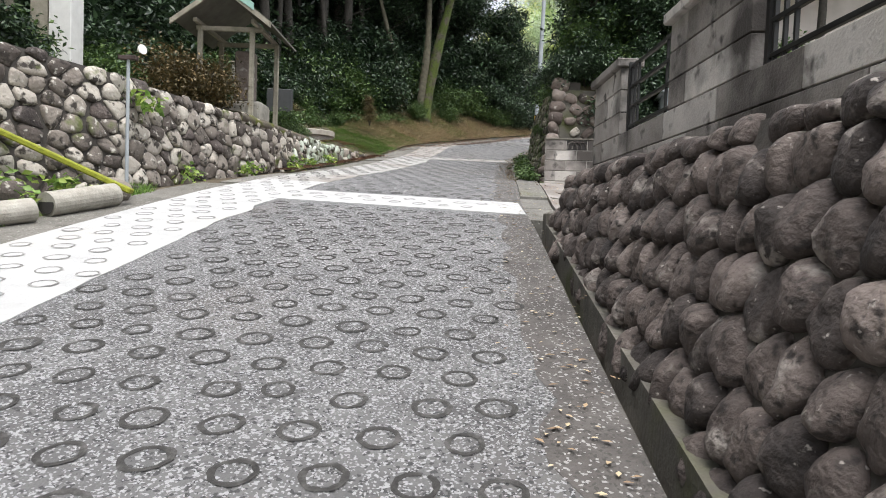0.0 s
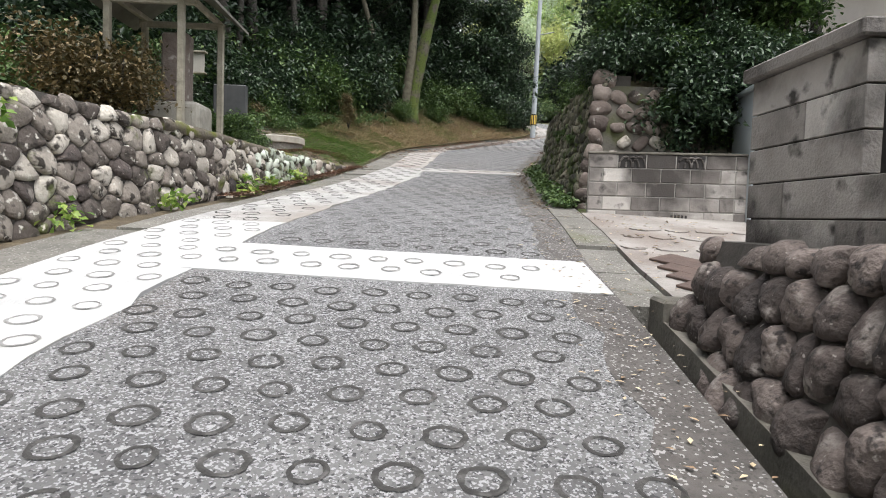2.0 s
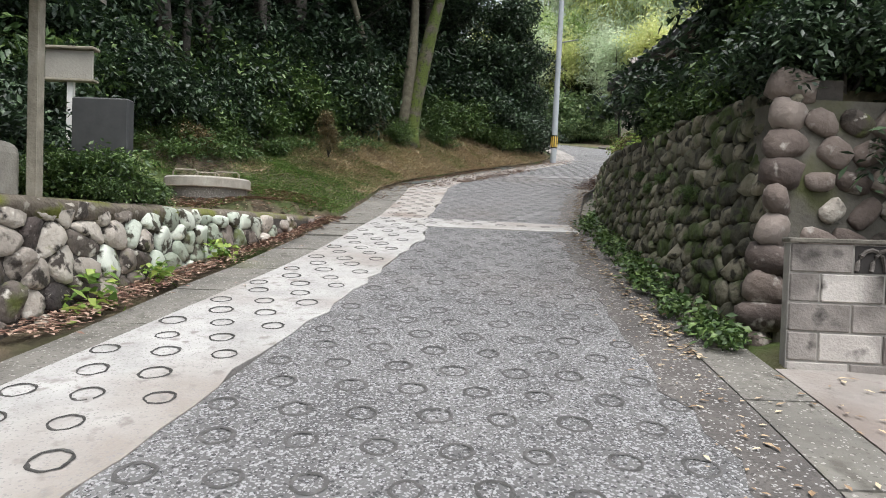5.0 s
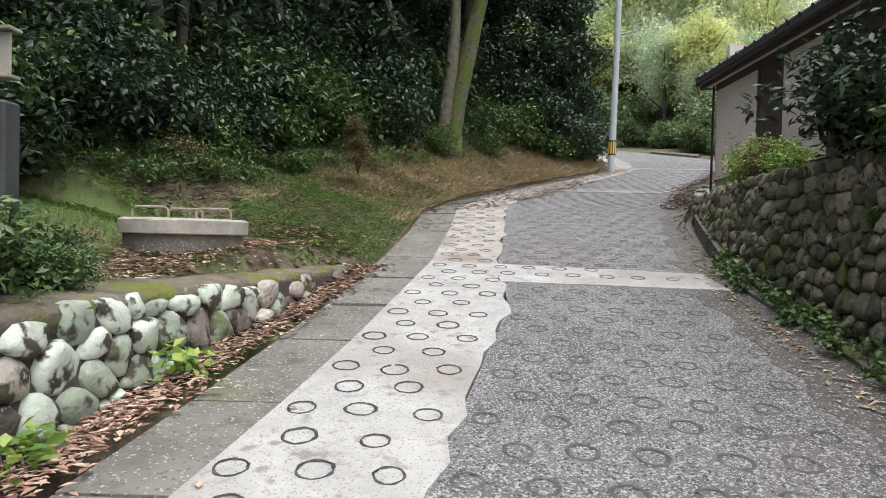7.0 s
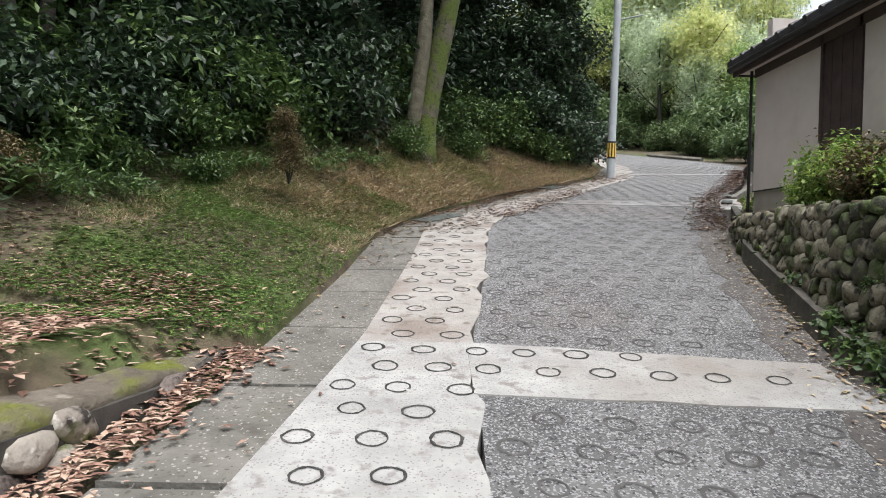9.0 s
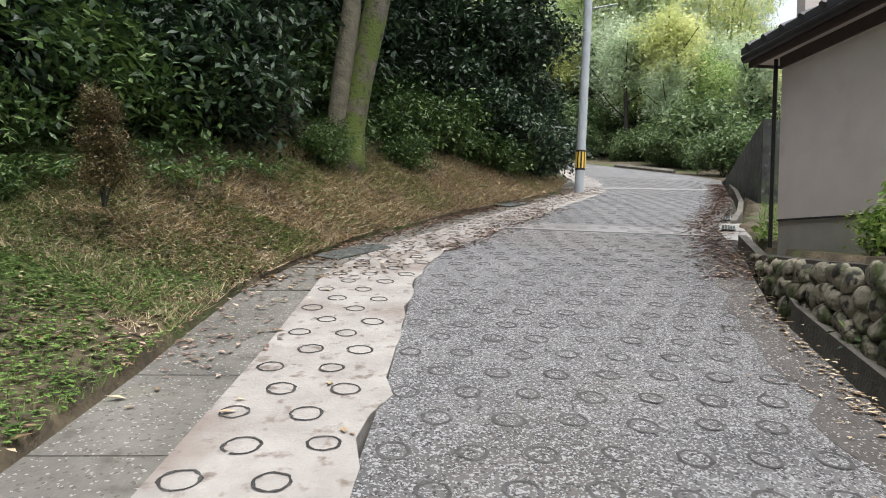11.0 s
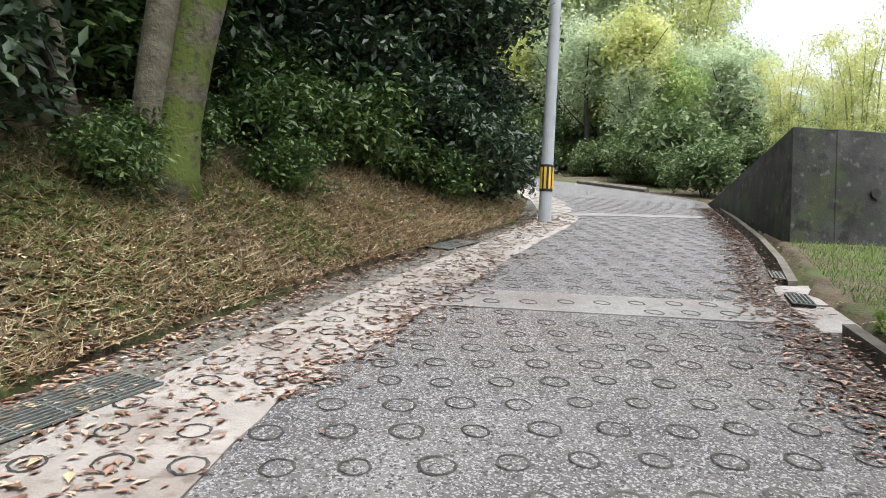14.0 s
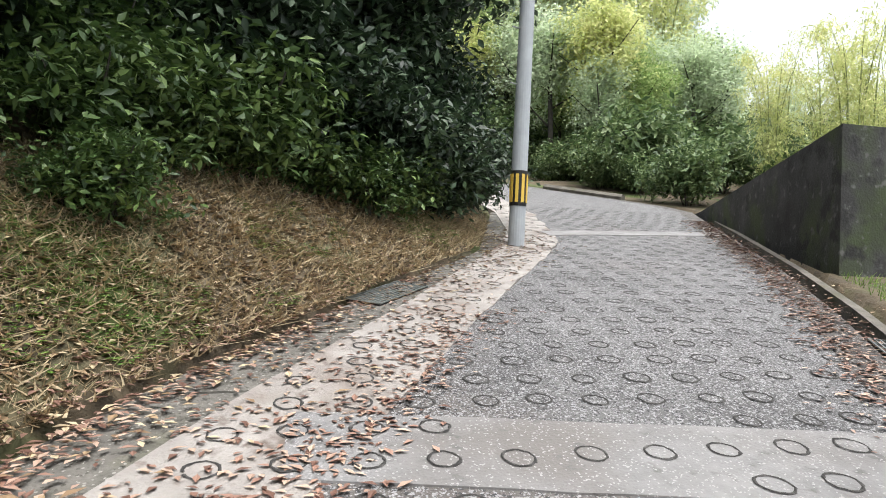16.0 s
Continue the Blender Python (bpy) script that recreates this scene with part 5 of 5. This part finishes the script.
blades("grass", scatter(16000, green_spot, 17.3, 34, 0.02, 4.5, x_apron), 0.045, 0.012, "grass", "short green weeds and grass on the bank")
blades("dry_grass", scatter(42000, dry_spot, 19.5, 35, 0.02, 2.6, x_apron), 0.075, 0.011, "straw", "dry straw-coloured grass on the bank", 0.8)
blades("dry_grass", scatter(16000, lambda x, y: noise.noise((x * 0.9, y * 0.9, 5)) > -0.3, 22.5, 34, 0.02, 2.4, x_apron), 0.085, 0.024, "straw", "matted dry bamboo grass leaves on the bank", 1.6)
blades("grass", scatter(6000, lambda x, y: True, 24.8, 30, 0, 3.5, lambda y: x_right(y) + 4.2), 0.1, 0.012, "grass", "green grass patch beside the house")
blades("grass", scatter(6000, lambda x, y: noise.noise((x, y, 4)) > 0, 4.2, 8.2, 0.0, 1.6, lambda y: x_outer(y) - 0.5), 0.13, 0.016, "grass", "weeds among stones on the verge")
blades("grass", scatter(5000, lambda x, y: noise.noise((x * 0.8, y * 0.8, 9)) > -0.1, 12, 17.4, 0.05, 2.5, lambda y: x_wall_left(y) - 0.45), 0.07, 0.012, "grass", "moss and weeds on the terrace")


def litter(name, n, pick, size, mat, label, lift=0.012):
    vs, fs = [], []
    while len(fs) < n:
        x, y, z = pick()
        a, t = random.uniform(0, 6.28), random.uniform(-0.45, 0.45)
        s = size * random.uniform(0.6, 1.35)
        c, q = math.cos(a), math.sin(a)
        k = len(vs)
        for u, w, e in ((-1, 0, 0), (-0.2, 0.42, 0.25), (1, 0, 0.1), (-0.2, -0.42, 0.25)):
            vs.append((x + (u * c - w * q) * s, y + (u * q + w * c) * s, z + lift + s * (0.7 * e + 0.3 * abs(t) + u * t * 0.35)))
        fs.append((k, k + 1, k + 2, k + 3))
    return tagged(mesh_object(name, vs, fs, mat), label, "leaf litter", kind="stuff")


def along(edge, y0, y1, spread, skew=0.0):
    def f():
        y = random.uniform(y0, y1)
        x = edge(y) + random.gauss(skew, spread)
        return x, y, max(ground(x, y), terrain(x, y) if x < x_apron(y) else -99)
    return f


litter("leaf_litter", 3000, along(lambda y: (x_apron(y) + x_wall_left(y)) / 2, 11.5, 17.6, 0.10), 0.034, "litter", "red-brown fallen leaves heaped along the wall foot")
litter("leaf_litter", 1500, along(x_outer, 22.5, 33, 0.30, 0.35), 0.032, "litter", "red-brown fallen leaves on the pale strip")
litter("leaf_litter", 2200, along(x_apron, 20, 33, 0.35, -0.2), 0.032, "litter", "brown fallen leaves at the foot of the bank")
litter("leaf_litter", 1800, along(x_apron, 23.2, 30, 0.2, 0.02), 0.036, "litter", "thick red-brown leaf drift at the slab edge")
litter("leaf_litter", 900, along(x_inner, 24, 28.5, 0.16, -0.05), 0.034, "litter", "heap of red-brown leaves on the lane's edge")
litter("leaf_litter", 700, along(x_right, 1, 24, 0.16, -0.2), 0.022, "litter_pale", "small pale fallen leaves along the drain")
litter("leaf_litter", 800, along(x_right, 11.5, 24, 0.06, -0.06), 0.03, "litter_pale", "pale fallen leaves along the drain")
litter("leaf_litter", 4200, along(x_right, 22.5, 36, 0.2, -0.22), 0.035, "litter", "brown fallen leaves along the lane's edge")
litter("leaf_litter", 1800, along(lambda y: x_apron(y) - 1.5, 18, 30, 0.9), 0.04, "litter_pale", "pale fallen leaves on the grassy bank")
litter("leaf_litter", 600, along(lambda y: x_right(y) + 1.3, 24.6, 30, 0.5), 0.035, "litter_pale", "fallen leaves on the grass by the drain")
litter("leaf_litter", 220, along(lambda y: x_right(y) + 1.0, 7.6, 11.3, 0.6), 0.03, "litter_pale", "scattered leaves on the driveway")


def clover(y0, y1, edge, d0, d1, level):
    def f():
        while True:
            y = random.uniform(y0, y1)
            x = edge(y) - random.uniform(d0, d1)
            if noise.noise((x * 0.6, y * 0.6, 11)) + 0.5 * noise.noise((x * 2.5, y * 2.5, 3)) > level:
                return x, y, terrain(x, y) + random.uniform(0, 0.03)
    return f


litter("ground_weeds", 40000, clover(17.2, 24, x_apron, 0.02, 6.0, -0.32), 0.024, "weed_leaf", "low bright green weeds covering the bank")
litter("ground_weeds", 18000, clover(17.2, 24, x_apron, 0.3, 7.5, -2), 0.028, "weed_leaf", "low green weeds between fallen leaves on the bank")
litter("ground_weeds", 9000, clover(23, 33, x_apron, 0.1, 2.6, 0.15), 0.024, "grass", "patches of low green weeds on the bank")
litter("ground_weeds", 5000, clover(12, 17.7, lambda y: x_wall_left(y) - 0.4, 0, 3, -0.25), 0.018, "grass", "low weeds and moss on the terrace")
litter("ground_weeds", 3500, clover(24.8, 30, lambda y: x_right(y) + 4.4, 0, 3.6, -0.2), 0.02, "grass", "low bright green weeds by the house")
litter("leaf_litter", 13000, along(lambda y: x_apron(y) - 0.95, 22, 34, 0.6), 0.042, "litter_pale", "straw-coloured dead leaves over the bank")
litter("leaf_litter", 4500, along(lambda y: x_apron(y) - 4.2, 17.5, 25, 1.2), 0.04, "litter", "brown fallen leaves below the shrubs")
litter("leaf_litter", 2600, along(lambda y: x_wall_left(y) - 0.75, 14.5, 18.6, 0.35), 0.04, "litter", "brown fallen leaves on the terrace edge", 0.03)
litter("leaf_litter", 2600, along(lambda y: x_wall_left(y) - 0.9, 12.5, 18.4, 0.6), 0.03, "litter", "brown fallen leaves on the terrace")


# ---- weeds at the foot of the walls ----
def weed(x, y, z, s, mat):
    t = thing("weed", pose(x, y, z), "small leafy green weed at the wall's foot", "weed", "weeds")
    leaf_cloud("leaves", [(rng.normal(0, 0.07) * s, rng.normal(0, 0.07) * s, 0.05 + abs(rng.normal(0, 0.05)) * s) for _ in range(8)], 9, 0.085 * s, 0.05 * s, mat, t, spread=0.05 * s)


for k in range(46):
    y = 11.7 + 6.8 * (k / 46) ** 1.15 + random.uniform(-0.05, 0.05)
    x = x_right(y) + random.uniform(0.12, 0.36)
    weed(x, y, ground(x, y), random.uniform(0.55, 1.05), "leaf_mid")
for y in (19.4, 20.4, 21.9):
    x = x_right(y) + 0.33
    weed(x, y, ground(x, y) + 0.02, random.uniform(0.5, 0.9), "leaf_mid")
for y in (6.4, 8.9, 10.4, 12.3, 13.2, 14.3):
    x = x_wall_left(y) + 0.12
    weed(x, y, ground(x, y), random.uniform(0.9, 1.5), "leaf_bright")
for x, y, z in ((-4.1, 6.9, 1.5), (-4.5, 6.3, 1.45), (-3.9, 8.2, 2.6), (5.2, 24.6, 4.45), (5.0, 24.9, 4.45), (-3.9, 6.0, 1.3), (-4.4, 5.4, 1.2)):
    weed(x, y, z, 1.3, "leaf_bright")


# ---- anti-slip rings ----
def ring_mesh(seed, outer=0.08, inner=0.06, mat="ring"):
    r = random.Random(seed)
    n, vs, fs = 20, [], []
    for k in range(n):
        a = 2 * math.pi * k / n
        ro = outer + r.uniform(-0.005, 0.005)
        ri = inner + r.uniform(-0.005, 0.005)
        vs += [(ro * math.cos(a), ro * math.sin(a), 0), ((ro + ri) / 2 * math.cos(a), (ro + ri) / 2 * math.sin(a), 0.0035), (ri * math.cos(a), ri * math.sin(a), 0)]
    for k in range(n):
        if r.random() < 0.012:
            continue
        a, b = 3 * k, 3 * ((k + 1) % n)
        fs += [(a, b, b + 1, a + 1), (a + 1, b + 1, b + 2, a + 2)]
    me = bpy.data.meshes.new("ring")
    me.from_pydata(vs, [], fs)
    me.materials.append(M[mat])
    return me


bold_meshes = [ring_mesh(k, 0.088, 0.063) for k in range(8)]
thin_meshes = [ring_mesh(k, 0.082, 0.067) for k in range(10, 18)]
worn_meshes = [ring_mesh(k, 0.08, 0.06, "ring_worn") for k in range(30, 38)]
pale_meshes = [ring_mesh(k, 0.082, 0.064, "ring_pale") for k in range(20, 26)]
spots = []
row = 0
y = 1.5
while y < 38:
    shift = 0.0 if row % 2 else 0.15
    x = x_outer(y) + 0.14 + shift
    while x < x_right(y) - 0.42:
        spots.append((x + random.gauss(0, 0.012), y - 0.06 * (x + 0.5) + random.gauss(0, 0.012)))
        x += 0.303 if y < 9.5 else 0.335
    y += 0.29 if y < 9.5 else 0.32
    row += 1
BANDS = ((7.68, 8.55, 7.52, 8.43, -2.1, 0.96), (16.92, 17.79, 16.77, 17.5, -0.5, 1.75), (26.05, 26.7, 25.32, 26.05, 1.35, 4.58))
near = [s for s in spots if 3.2 < s[1] < 10.0][:230]
chosen = set(near)
rest = {"ring": ([], []), "ring_worn": ([], [])}
for s in spots:
    x, y = s
    on_strip = x < x_inner(y) + 0.02
    edges = [(a + (c - a) * f, b + (d - b) * f) for a, b, c, d, xl, xr in BANDS for f in [(x - xl) / (xr - xl)] if 0 <= f <= 1]
    on_band = any(a < y < b for a, b in edges)
    if any(min(abs(y - a), abs(y - b)) < 0.085 for a, b in edges) or (not on_band and abs(x - x_inner(y)) < 0.09):
        continue
    z = ground(x, y) + (0.0135 if on_band else 0.009 if on_strip else 0.003)
    pale = y < 9.6 and (on_strip or on_band)
    me = random.choice(pale_meshes if pale else bold_meshes if y < 9 else thin_meshes if on_strip or on_band or y > 23 else worn_meshes)
    sc = random.uniform(0.9, 1.1)
    m = pose(x, y, z, 9.48, 0, 0) @ pose(0, 0, 0, 0, 0, random.uniform(0, 360)) @ Matrix.Diagonal((sc, sc * random.uniform(0.9, 1.05), 1, 1))
    if s in chosen or pale:
        ob = new("ring", me)
        ob.parent = road
        ob.matrix_basis = m
    else:
        rest_v, rest_f = rest["ring" if me.materials[0] == M["ring"] else "ring_worn"]
        k = len(rest_v)
        rest_v += [tuple(m @ v.co) for v in me.vertices]
        rest_f += [tuple(k + q for q in f.vertices) for f in me.polygons]
for mt, (rest_v, rest_f) in rest.items():
    tagged(mesh_object("rings", rest_v, rest_f, mt, road), kind="stuff")
